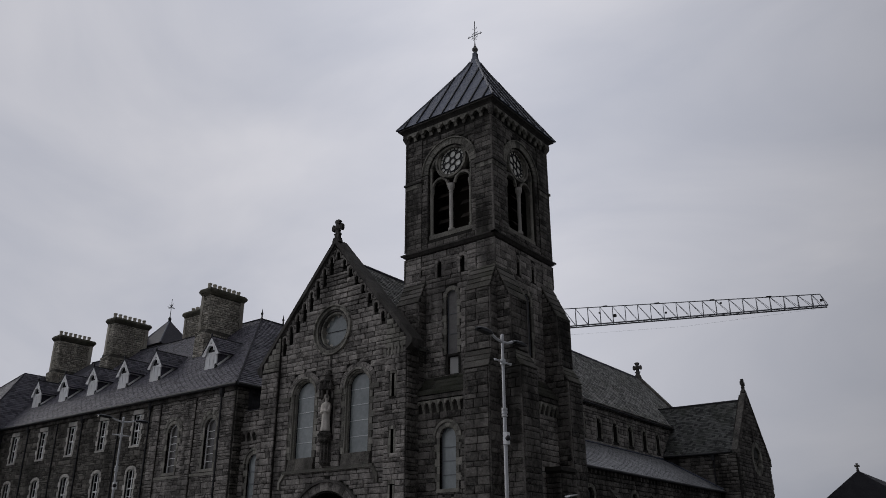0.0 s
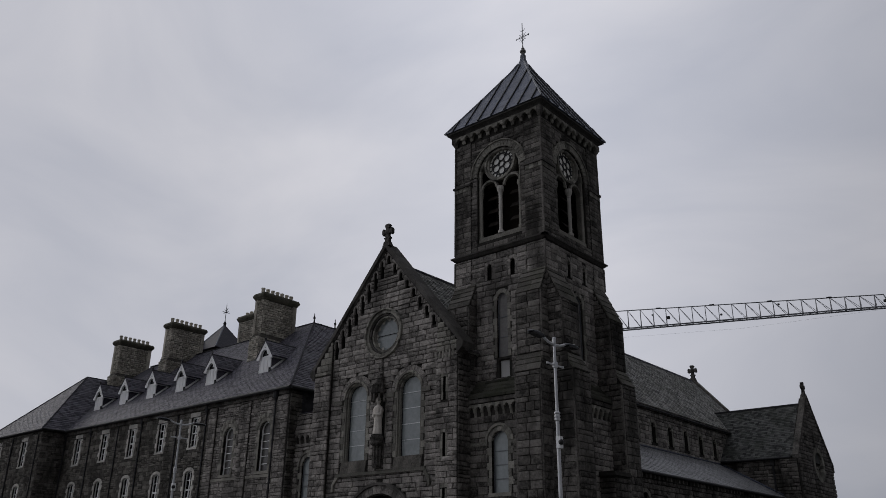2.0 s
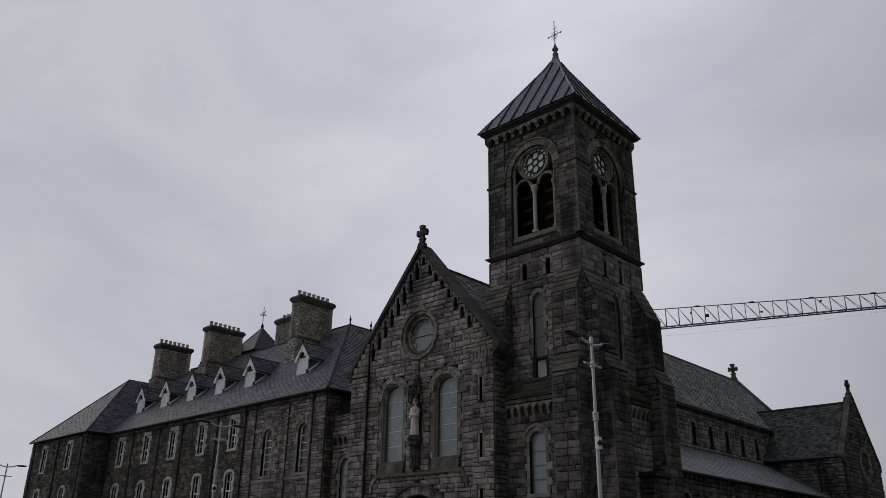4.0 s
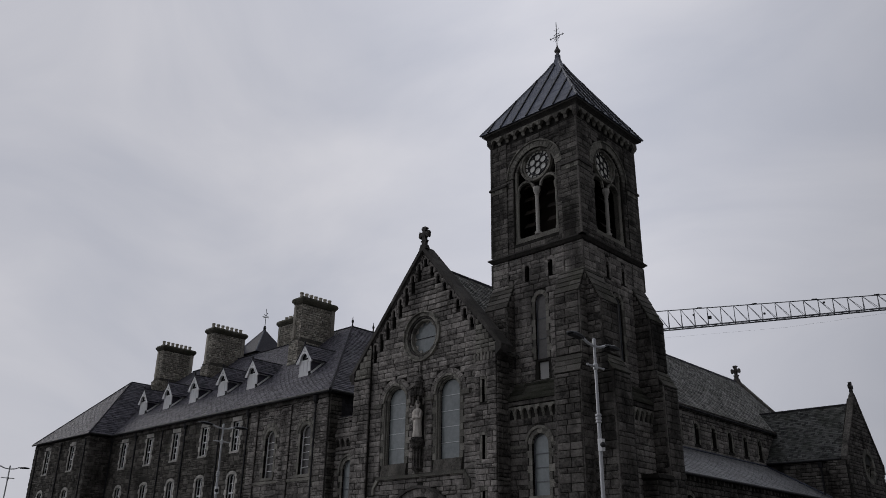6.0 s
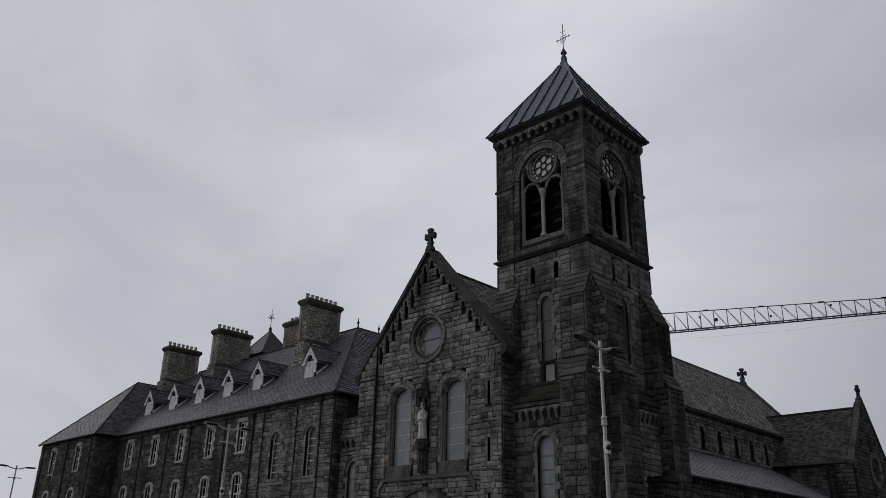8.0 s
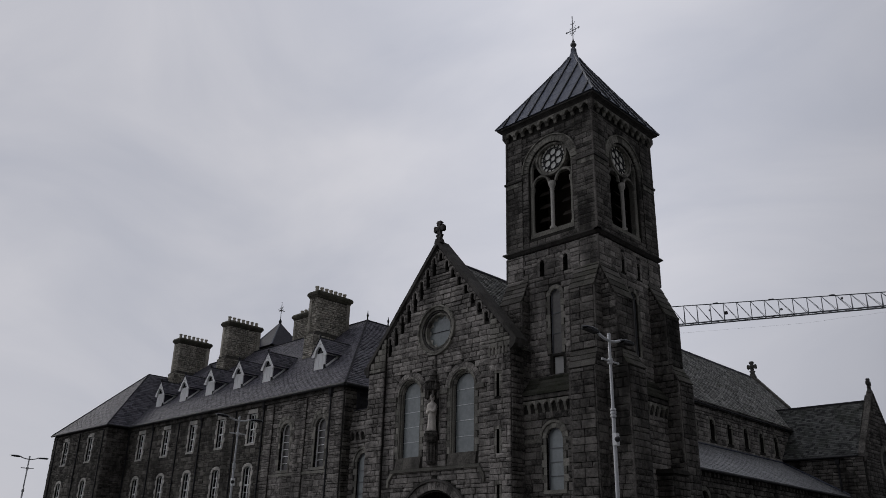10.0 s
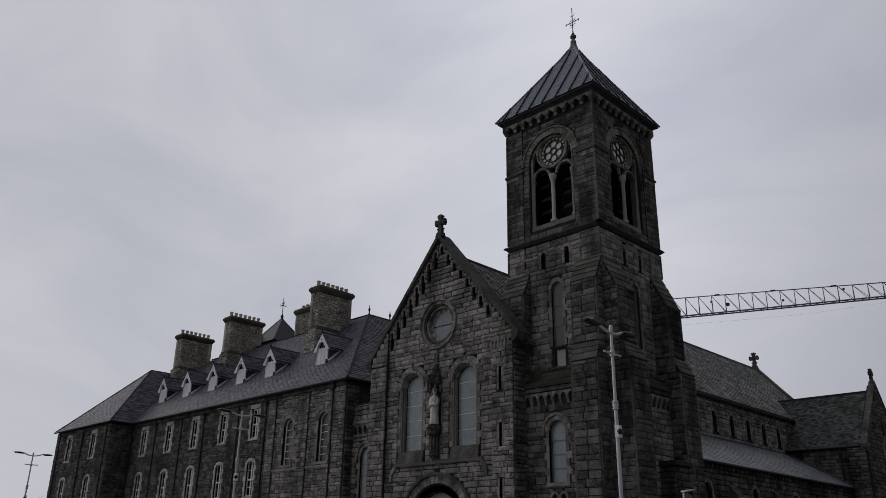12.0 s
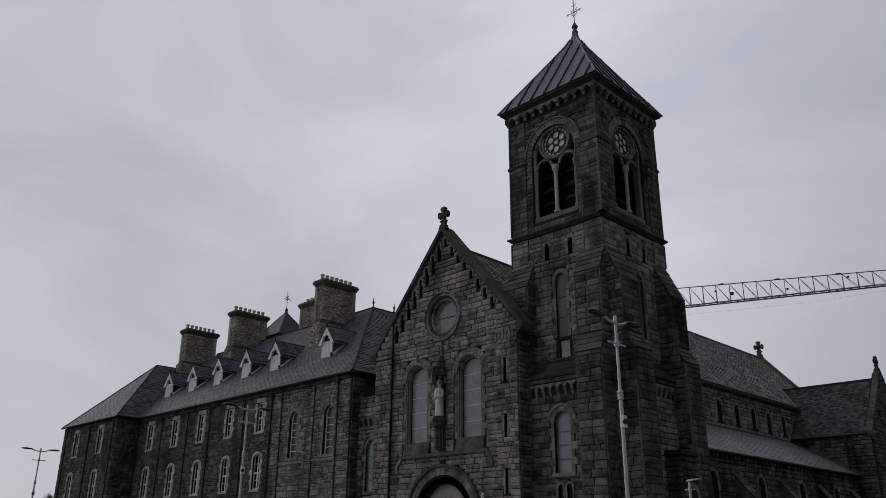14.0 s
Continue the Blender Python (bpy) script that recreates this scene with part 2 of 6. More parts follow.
class Mesh:
    """Gathers solids, which become one mesh."""

    def __init__(self):
        self.v, self.f = [], []

    def hull(self, low, high):
        """A solid between two loops of points of equal length."""
        k, n = len(self.v), len(low)
        self.v += [tuple(p) for p in low] + [tuple(p) for p in high]
        self.f.append(tuple(range(k + n - 1, k - 1, -1)))
        self.f.append(tuple(range(k + n, k + 2 * n)))
        for i in range(n):
            j = (i + 1) % n
            self.f.append((k + i, k + j, k + n + j, k + n + i))
        return self

    def box(self, a, b):
        (x0, y0, z0), (x1, y1, z1) = a, b
        ring = ((x0, y0), (x1, y0), (x1, y1), (x0, y1))
        return self.hull([(x, y, z0) for x, y in ring], [(x, y, z1) for x, y in ring])

    def slab(self, P, u0, u1, v0, v1, d0, d1):
        ring = ((u0, v0), (u1, v0), (u1, v1), (u0, v1))
        return self.hull([P.at(u, v, d0) for u, v in ring], [P.at(u, v, d1) for u, v in ring])

    def plate(self, P, ring, d0, d1):
        return self.hull([P.at(u, v, d0) for u, v in ring], [P.at(u, v, d1) for u, v in ring])

    def stone(self, P, u0, u1, v0, v1, d, r):
        """One rock-faced block: chamfered, with an uneven bulge."""
        e = min(0.026, (u1 - u0) * 0.12, (v1 - v0) * 0.14)
        b = [P.at(u, v) for u, v in ((u0, v0), (u1, v0), (u1, v1), (u0, v1))]
        t = [P.at(u, v, d * r.uniform(0.5, 1.0)) for u, v in ((u0 + e, v0 + e), (u1 - e, v0 + e), (u1 - e, v1 - e), (u0 + e, v1 - e))]
        c = P.at((u0 + u1) / 2 + r.uniform(-0.2, 0.2) * (u1 - u0), (v0 + v1) / 2 + r.uniform(-0.15, 0.15) * (v1 - v0), d * r.uniform(0.75, 1.3))
        k = len(self.v)
        self.v += [tuple(p) for p in (*b, *t, c)]
        for i in range(4):
            j = (i + 1) % 4
            self.f += [(k + i, k + j, k + 4 + j, k + 4 + i), (k + 4 + i, k + 4 + j, k + 8)]

    def ring(self, P, cu, cv, r0, r1, d0, d1, a0=0.0, a1=180.0, n=16, gap=0.0, rise=1.0):
        """An arch or a ring of n stones between two radii; a gap in degrees parts them."""
        for i in range(n):
            b0, b1 = (radians(a0 + (a1 - a0) * k / n) for k in (i, i + 1))
            b0, b1 = b0 + radians(gap) / 2, b1 - radians(gap) / 2
            loop = [(r0, b0), (r1, b0), (r1, b1), (r0, b1)]
            self.plate(P, [(cu + r * math.cos(b), cv + (r + r0 * (rise - 1)) * math.sin(b)) for r, b in loop], d0, d1)
        return self

    def lathe(self, base, profile, n=12, axis=Z, start=0.0):
        """A turned solid along an axis: profile rows of (height, radius)."""
        axis = Vector(axis).normalized()
        s = axis.orthogonal().normalized()
        t = axis.cross(s)
        loops = []
        for h, r in profile:
            loops.append([Vector(base) + axis * h + (s * math.cos(start + i * math.tau / n) + t * math.sin(start + i * math.tau / n)) * r for i in range(n)])
        k = len(self.v)
        for lp in loops:
            self.v += [tuple(p) for p in lp]
        for j in range(len(loops) - 1):
            for i in range(n):
                a, b = k + j * n + i, k + j * n + (i + 1) % n
                self.f.append((a, b, b + n, a + n))
        self.f.append(tuple(range(k + n - 1, k - 1, -1)))
        self.f.append(tuple(range(k + (len(loops) - 1) * n, k + len(loops) * n)))
        return self

    def rod(self, a, b, r, n=6):
        a, b = Vector(a), Vector(b)
        return self.lathe(a, [(0, r), ((b - a).length, r)], n, b - a)

    def tube(self, points, r, n=8):
        for a, b in zip(points, points[1:]):
            self.rod(a, b, r, n)
        return self

    def data(self, name):
        me = bpy.data.meshes.new(name)
        me.from_pydata(self.v, [], self.f)
        return me


def thing(name, base, label, category, group="", kind=""):
    ob = tagged(new(name), label, category, group, kind)
    ob.empty_display_size = 0.5
    ob.location = base
    return ob


def part(name, mesh, mat, parent, label="", smooth=False, kind=""):
    """Links a mesh, in places of the world, as a part of a thing or of one of its parts."""
    me = mesh.data(name) if isinstance(mesh, Mesh) else mesh
    if isinstance(mesh, bmesh.types.BMesh):
        me = bpy.data.meshes.new(name)
        mesh.to_mesh(me)
        mesh.free()
    if not me.materials:
        me.materials.append(mat)
    if smooth:
        me.shade_smooth()
    ob = new(name, me)
    ob.parent = parent
    if parent is not None and parent.type == "EMPTY":
        ob.matrix_parent_inverse = Matrix.Translation(-parent.location)
    return tagged(ob, label, kind=kind)


def single(name, mesh, mat, label, category, group="", kind="", smooth=False):
    return tagged(part(name, mesh, mat, None, smooth=smooth), label, category, group, kind)


class Arch:
    """A round-headed opening: centre, half width, foot and springing."""

    def __init__(self, c, w, foot, spring, flat=False, rise=1.0):
        self.c, self.w, self.foot, self.spring, self.flat, self.rise = c, w, foot, spring, flat, rise

    def outline(self, n=12):
        top = [(self.c + self.w, self.spring), (self.c - self.w, self.spring)] if self.flat else [
            (self.c + self.w * math.cos(math.pi * i / n), self.spring + self.rise * self.w * math.sin(math.pi * i / n)) for i in range(n + 1)]
        return [(self.c - self.w, self.foot), (self.c + self.w, self.foot)] + top

    def span(self, v0, v1):
        if v1 <= self.foot or v0 >= self.spring + (0 if self.flat else self.w * self.rise):
            return None
        h = self.w if v0 < self.spring else math.sqrt(max(0, self.w ** 2 - ((v0 - self.spring) / self.rise) ** 2))
        return self.c - h, self.c + h

    def grown(self, g):
        return Arch(self.c, self.w + g, self.foot - g * 0.4, self.spring + (g if self.flat else 0), self.flat, (self.rise * self.w + g) / (self.w + g))


class Disc:
    def __init__(self, c, v, r):
        self.c, self.v, self.r = c, v, r

    def outline(self, n=32):
        return [(self.c + self.r * math.cos(math.tau * i / n), self.v + self.r * math.sin(math.tau * i / n)) for i in range(n)]

    def span(self, v0, v1):
        if v1 <= self.v - self.r or v0 >= self.v + self.r:
            return None
        y = 0 if v0 < self.v < v1 else min(abs(v0 - self.v), abs(v1 - self.v))
        h = math.sqrt(max(0, self.r ** 2 - y ** 2))
        return self.c - h, self.c + h


class Spandrel:
    """The curved triangle left between a great arch, the round window under it and one light of the pair below."""

    def __init__(self, c, v, s):
        arc = lambda u, w, r, a0, a1: [(u + r * math.cos(radians(a0 + (a1 - a0) * k / 6)), w + r * math.sin(radians(a0 + (a1 - a0) * k / 6))) for k in range(7)]
        loop = arc(0, 0, 1.5, 36, 0) + arc(0.93, -1.08, 0.80, 40, 90) + arc(0, 0.68, 1.32, -42, 10)
        self.loop = [(c + s * u, v + w) for u, w in loop]

    def outline(self):
        return self.loop


def in_polygon(poly):
    def test(s, t):
        hit, n = False, len(poly)
        for i in range(n):
            (x0, y0), (x1, y1) = poly[i], poly[i - 1]
            if (y0 > t) != (y1 > t) and s < (x1 - x0) * (t - y0) / (y1 - y0) + x0:
                hit = not hit
        return hit
    return test


def pierced(P, outer, holes, thick):
    """A wall's skin with openings cut right through it."""
    bm = bmesh.new()
    edges = []
    for loop in [outer] + [h.outline() for h in holes]:
        vs = [bm.verts.new((u, v, 0)) for u, v in loop]
        edges += [bm.edges.new((vs[i], vs[(i + 1) % len(vs)])) for i in range(len(vs))]
    bmesh.ops.triangle_fill(bm, use_beauty=True, edges=edges, normal=(0, 0, 1))
    tests = [in_polygon(h.outline()) for h in holes]
    stray = [f for f in bm.faces if any(t(*f.calc_center_median()[:2]) for t in tests)]
    if stray:
        bmesh.ops.delete(bm, geom=stray, context="FACES_ONLY")
    made = bmesh.ops.extrude_face_region(bm, geom=bm.faces[:])
    for g in made["geom"]:
        if isinstance(g, bmesh.types.BMVert):
            g.co.z = -thick
    for v in bm.verts:
        v.co = P.at(*v.co)
    bmesh.ops.recalc_face_normals(bm, faces=bm.faces[:])
    return bm


BLOCKS = []
for _k in range(8):
    _m = Mesh()
    _m.stone(Plane((0, 0, 0), "front"), 0.0, 1.0, 0.0, 1.0, 1.0, rnd)
    BLOCKS.append(_m)
BLOCK_DATA = {}


def stones(P, u0, u1, v0, v1, parent, mat, holes=(), edge=None, course=0.34, lengths=(0.38, 1.05), depth=0.10, pick=0, joined=None, ragged=0.0):
    """Courses of rock-faced stone on a face, in the stretches that openings leave free."""
    rest = joined if joined is not None else Mesh()
    laid = []

    def lay(a, b, lo, hi, d):
        """One stone, as an object of its own for the first ones, then joined with the rest."""
        g = 0.012
        if len(laid) < pick:
            k = rnd.randrange(8)
            if (k, mat.name) not in BLOCK_DATA:
                me = BLOCKS[k].data("stone")
                me.materials.append(mat)
                BLOCK_DATA[k, mat.name] = me
            ob = new("stone", BLOCK_DATA[k, mat.name])
            ob.parent = parent
            ob.location = P.at(a + g, lo + g, 0.0)
            ob.rotation_euler = (0, 0, P.turn)
            ob.scale = (b - a - 2 * g, d, hi - lo - 2 * g)
            laid.append(ob)
        else:
            rest.stone(P, a + g, b - g, lo + g, hi - g, d, rnd)

    v = v0
    while v < v1 - 0.08:
        h = min(course * rnd.choice((0.66, 0.85, 1.0, 1.0, 1.2)) * rnd.uniform(0.94, 1.06), v1 - v)
        lo, hi = edge(v, v + h) if edge else (u0, u1)
        cuts = sorted(s for s in (o.span(v + 0.35 * h, v + 0.65 * h) for o in holes) if s)
        free, at = [], lo
        for a, b in cuts:
            if a > at:
                free.append((at, min(a, hi)))
            at = max(at, b)
        if at < hi:
            free.append((at, hi))
        for a, b in free:
            u = a
            while b - u > 0.06:
                w = lengths[0] + (lengths[1] - lengths[0]) * rnd.random() ** 1.5
                if b - u - w < lengths[0] * 0.6:
                    w = b - u
                if ragged and rnd.random() < 0.45 and h > 0.2:
                    # two thin stones in place of one, or a short one beside a long one
                    cut = v + h * rnd.uniform(0.35, 0.65)
                    for a0, a1 in ((v, cut), (cut, v + h)):
                        k = rnd.uniform(0.3, 0.7) * w if w > 0.7 and rnd.random() < 0.6 else w
                        for b0, b1 in ((u, u + k), (u + k, u + w)):
                            if b1 - b0 > 0.08:
                                lay(b0, b1, a0, a1, depth * rnd.uniform(0.7, 1.2))
                elif ragged:
                    e0, e1 = rnd.uniform(-ragged, ragged) * 0.5, rnd.uniform(-ragged, ragged) * 0.5
                    lay(u, u + w, v + e0, v + h + e1, depth * rnd.uniform(0.6, 1.3))
                else:
                    lay(u, u + w, v, v + h, depth)
                u += w
        v += h
    if joined is None and rest.v:
        part("masonry", rest, mat, parent, kind="stuff")


def slates(corner, along, up, width, height, inside, mesh, size=(0.42, 0.30), lift=0.02):
    """Courses of overlapping slates on a slope; inside(s, t) tells where the slope lies."""
    along, up = Vector(along).normalized(), Vector(up).normalized()
    normal = along.cross(up)
    rows = int(height / size[1])
    for j in range(rows + 1):
        t = j * size[1]
        s = -size[0] * (0.5 if j % 2 else 0.0)
        while s < width:
            w = size[0] * rnd.uniform(0.92, 1.0)
            if inside(s + w / 2, t + size[1] / 2):
                o = Vector(corner) + along * s + up * t
                a, b = lift * rnd.uniform(1.2, 2.2), lift * 0.3
                low = [o + normal * -0.01, o + along * w + normal * -0.01, o + along * w + up * size[1] * 1.15 + normal * -0.01, o + up * size[1] * 1.15 + normal * -0.01]
                high = [o + normal * a, o + along * w + normal * a, o + along * w + up * size[1] * 1.15 + normal * b, o + up * size[1] * 1.15 + normal * b]
                mesh.hull(low, high)
            s += size[0]


def slope_slates(points, mesh, **more):
    """Slates on a plane polygon, whose first edge is its eave (seen from outside, from left to right)."""
    p = [Vector(q) for q in points]
    along = (p[1] - p[0]).normalized()
    normal = along.cross(p[2] - p[1]).normalized()
    up = normal.cross(along)
    flat = [((q - p[0]).dot(along), (q - p[0]).dot(up)) for q in p]
    s0 = min(a for a, _ in flat)
    slates(p[0] + along * s0, along, up, max(a for a, _ in flat) - s0, max(b for _, b in flat), in_polygon([(a - s0, b) for a, b in flat]), mesh, **more)


def corbels(P, u0, u1, top, height, parent, mat, out=0.16, step=0.62):
    """A corbel table: small round arches on brackets under an eave, each a part."""
    n = max(2, round((u1 - u0) / step))
    w = (u1 - u0) / n
    for i in range(n):
        c = u0 + (i + 0.5) * w
        r = w * 0.26
        spring = top - 0.13 - r
        arc = [(c + r * math.cos(radians(180 - 22.5 * k)), spring + r * math.sin(radians(180 - 22.5 * k))) for k in range(9)]
        m = Mesh().plate(P, [(c - w / 2 + 0.006, spring - 0.02)] + arc[:5] + [(c, top), (c - w / 2 + 0.006, top)], -0.05, out)
        m.plate(P, [(c, top)] + arc[4:] + [(c + w / 2 - 0.006, spring - 0.02), (c + w / 2 - 0.006, top)], -0.05, out)
        part("corbel_arch", m, mat, parent)
    for i in range(n + 1):
        u, b = u0 + i * w, w * 0.17
        h0, h1, h2 = top - height, top - height * 0.62, top - 0.1 - w * 0.3
        m = Mesh()
        for (a, da), (z, dz) in (((h0, 0.03), (h1, out * 0.55)), ((h1, out * 0.8), (h2, out + 0.01))):
            m.hull([P.at(u - b, a, -0.05), P.at(u + b, a, -0.05), P.at(u + b, a, da), P.at(u - b, a, da)],
                   [P.at(u - b, z, -0.05), P.at(u + b, z, -0.05), P.at(u + b, z, dz), P.at(u - b, z, dz)])
        part("corbel", m, mat, parent)


def quoins(P, opening, parent, mat, out=0.05, wide=(0.22, 0.42), h=0.42):
    """Dressed blocks, long and short, up both jambs of an opening, and voussoirs round its head."""
    v, i = opening.foot, 0
    while v < opening.spring - 0.05:
        t = min(h, opening.spring - v)
        w = wide[i % 2]
        for a, b in ((opening.c - opening.w - w, opening.c - opening.w), (opening.c + opening.w, opening.c + opening.w + w)):
            part("jamb_stone", Mesh().slab(P, a + 0.008, b, v + 0.008, v + t - 0.008, -0.12, out + rnd.uniform(-0.012, 0.012)), mat, parent)
        v, i = v + t, i + 1
    if opening.flat:
        k = max(3, round(opening.w * 2 / 0.32))
        a = opening.c - opening.w - wide[0]
        b = (opening.w + wide[0]) * 2 / k
        for i in range(k):
            part("head_stone", Mesh().slab(P, a + i * b + 0.006, a + (i + 1) * b - 0.006, opening.spring + 0.004, opening.spring + 0.36, -0.12, out), mat, parent)
    else:
        n = max(7, round(opening.w * 12))
        for i in range(n):
            part("voussoir", Mesh().ring(P, opening.c, opening.spring, opening.w, opening.w + wide[0] * 1.25, -0.12, out + rnd.uniform(-0.01, 0.01), 180 * i / n + 0.6, 180 * (i + 1) / n - 0.6, 1, rise=opening.rise), mat, parent)


def lancet(name, P, opening, parent, glaze, bars=3, deep=0.4, trim=None, label="", bar=None, sill=True, wide=(0.22, 0.42)):
    """A round-headed window: frame with glazing bars, pane, dressed surround."""
    trim = trim or DRESSED
    f = Mesh()
    t = 0.05 if bar is None else 0.1
    f.slab(P, opening.c - opening.w, opening.c - opening.w + t, opening.foot, opening.spring, -deep, -deep + 0.06)
    f.slab(P, opening.c + opening.w - t, opening.c + opening.w, opening.foot, opening.spring, -deep, -deep + 0.06)
    if not opening.flat:
        f.ring(P, opening.c, opening.spring, opening.w - t, opening.w, -deep, -deep + 0.06, n=10)
    for i in range(bars):
        v = opening.foot + (opening.spring + opening.w * 0.4 - opening.foot) * (i + 1) / (bars + 1)
        f.slab(P, opening.c - opening.w + t, opening.c + opening.w - t, v - 0.022, v + 0.022, -deep, -deep + 0.05)
    win = part(name, f, bar or DARK_STEEL, parent, label or "round-headed window in dressed stone")
    part("pane", Mesh().plate(P, opening.outline(), -deep - 0.03, -deep), glaze, win)
    quoins(P, opening, win, trim, 0.05, wide)
    if sill:
        part("window_sill", Mesh().slab(P, opening.c - opening.w - 0.22, opening.c + opening.w + 0.22, opening.foot - 0.2, opening.foot, -0.3, 0.1), trim, win)
    return win


def sash(P, opening, parent, trim):
    """A recessed two-over-two sash window in a dressed surround."""
    d, c, w, lo = 0.2, opening.c, opening.w, opening.foot
    hi = opening.spring + (0 if opening.flat else opening.w * opening.rise)
    f = Mesh()
    mid = lo + (hi - lo) * 0.47
    for a, b in ((c - w, c - w + 0.065), (c + w - 0.065, c + w)):
        f.slab(P, a, b, lo, opening.spring, -d, -d + 0.07)
    f.slab(P, c - w + 0.065, c + w - 0.065, lo, lo + 0.11, -d, -d + 0.07)
    f.slab(P, c - w + 0.065, c + w - 0.065, mid - 0.05, mid + 0.06, -d, -d + 0.08)
    f.slab(P, c - 0.055, c + 0.055, lo + 0.11, mid - 0.05, -d, -d + 0.05)
    f.slab(P, c - 0.05, c + 0.05, mid + 0.06, hi - 0.08, -d, -d + 0.05)
    for v in (lo + (mid - lo) * 0.55, mid + (hi - mid) * 0.5):
        f.slab(P, c - w + 0.065, c - 0.056, v - 0.02, v + 0.02, -d, -d + 0.04).slab(P, c + 0.056, c + w - 0.065, v - 0.02, v + 0.02, -d, -d + 0.04)
    if opening.flat:
        f.slab(P, c - w + 0.065, c + w - 0.065, hi - 0.12, hi, -d, -d + 0.07)
    else:
        f.ring(P, c, opening.spring, w - 0.06, w, -d, -d + 0.07, n=10, rise=opening.rise)
    win = part("sash_window", f, CREAM, parent, "white-painted two-over-two sash window in pale stone")
    part("pane", Mesh().plate(P, opening.outline(), -d - 0.05, -d - 0.02), DARK_GLASS, win)
    quoins(P, opening, win, trim, 0.05, (0.2, 0.34), 0.40)
    part("window_sill", Mesh().slab(P, c - w - 0.2, c + w + 0.2, lo - 0.16, lo, -0.2, 0.09), trim, win)


def celtic_cross(name, base, h, parent, mat, turn="front", label="weathered carved stone cross"):
    """A stone cross with flared arms on a stepped foot."""
    P = Plane(base, turn)
    m = Mesh()
    a, r = h * 0.082, 0.13
    cv = h * 0.66
    m.plate(P, [(-h * 0.2, 0), (h * 0.2, 0), (h * 0.12, h * 0.2), (-h * 0.12, h * 0.2)], -h * 0.12, h * 0.12)
    for du, dv, n in ((0, 1, h * 0.34), (0, -1, h * 0.48), (1, 0, h * 0.29), (-1, 0, h * 0.29)):
        lobes = [(a, 0.0, 0.52 * n), (a * 1.5, 0.52 * n, 0.64 * n), (a * 1.15, 0.64 * n, 0.74 * n), (a * 1.8, 0.74 * n, 0.9 * n), (a * 1.2, 0.9 * n, n)]
        for w, q0, q1 in (lobes if dv != -1 else [(a * 1.1, 0.0, 0.55 * n), (a * 2.0, 0.55 * n, 0.68 * n), (a * 1.4, 0.68 * n, n)]):
            pts = [(-w, q0), (-w * 0.92, q1), (w * 0.92, q1), (w, q0)]
            m.plate(P, [(p * dv + q * du, cv + q * dv - p * du) for p, q in pts], -r if w == a else -r * 0.94, r if w == a else r * 0.94)
    m.lathe(P.at(0, cv, 0), [(-r * 1.4, a * 0.9), (-r, a * 1.7), (r, a * 1.7), (r * 1.4, a * 0.9)], 10, P.n)
    return part(name, m, mat, parent, label)


# ---- ground, street and pavement ----
single("ground", Mesh().box((-1500, -1500, -0.6), (1500, 1500, -0.14)), ASPHALT, "dark damp asphalt ground reaching the horizon", "ground", kind="structure")
single("pavement", Mesh().box((-90, -23.4, -0.2), (60, -4.0, 0.0)), PAVING, "grey concrete pavement in front of the church", "pavement", kind="structure")
kerb = thing("kerb", (-15, -23.5, 0), "row of grey granite kerb stones along the pavement", "kerb", kind="structure")
for k in range(75):
    part("kerb_stone", Mesh().box((-90 + 2 * k, -23.62, -0.2), (-88.02 + 2 * k, -23.41, 0.004)), DRESSED, kerb)

# ---- the bell tower: its axis stands at the origin ----
S, HALF = 3.45, 3.55
tower = thing("bell_tower", (0, 0, 0), "tall square dark granite bell tower with a pyramid roof", "tower")
FRONT, RIGHT = Plane((0, -S, 0), "front"), Plane((S, 0, 0), "right")
BELFRY = Arch(0.05, 1.75, 21.45, 26.3)
BELL = (Arch(-0.88, 0.57, 21.8, 25.22), Arch(0.98, 0.57, 21.8, 25.22))
ROSE = Disc(0.05, 26.98, 1.05)
SLITS = (Arch(-0.77, 0.17, 18.7, 19.62), Arch(1.05, 0.17, 18.7, 19.62))
TALL = Arch(0.18, 0.40, 13.55, 17.25)
LOUVRE = Arch(0.26, 0.38, 12.3, 13.4, True)


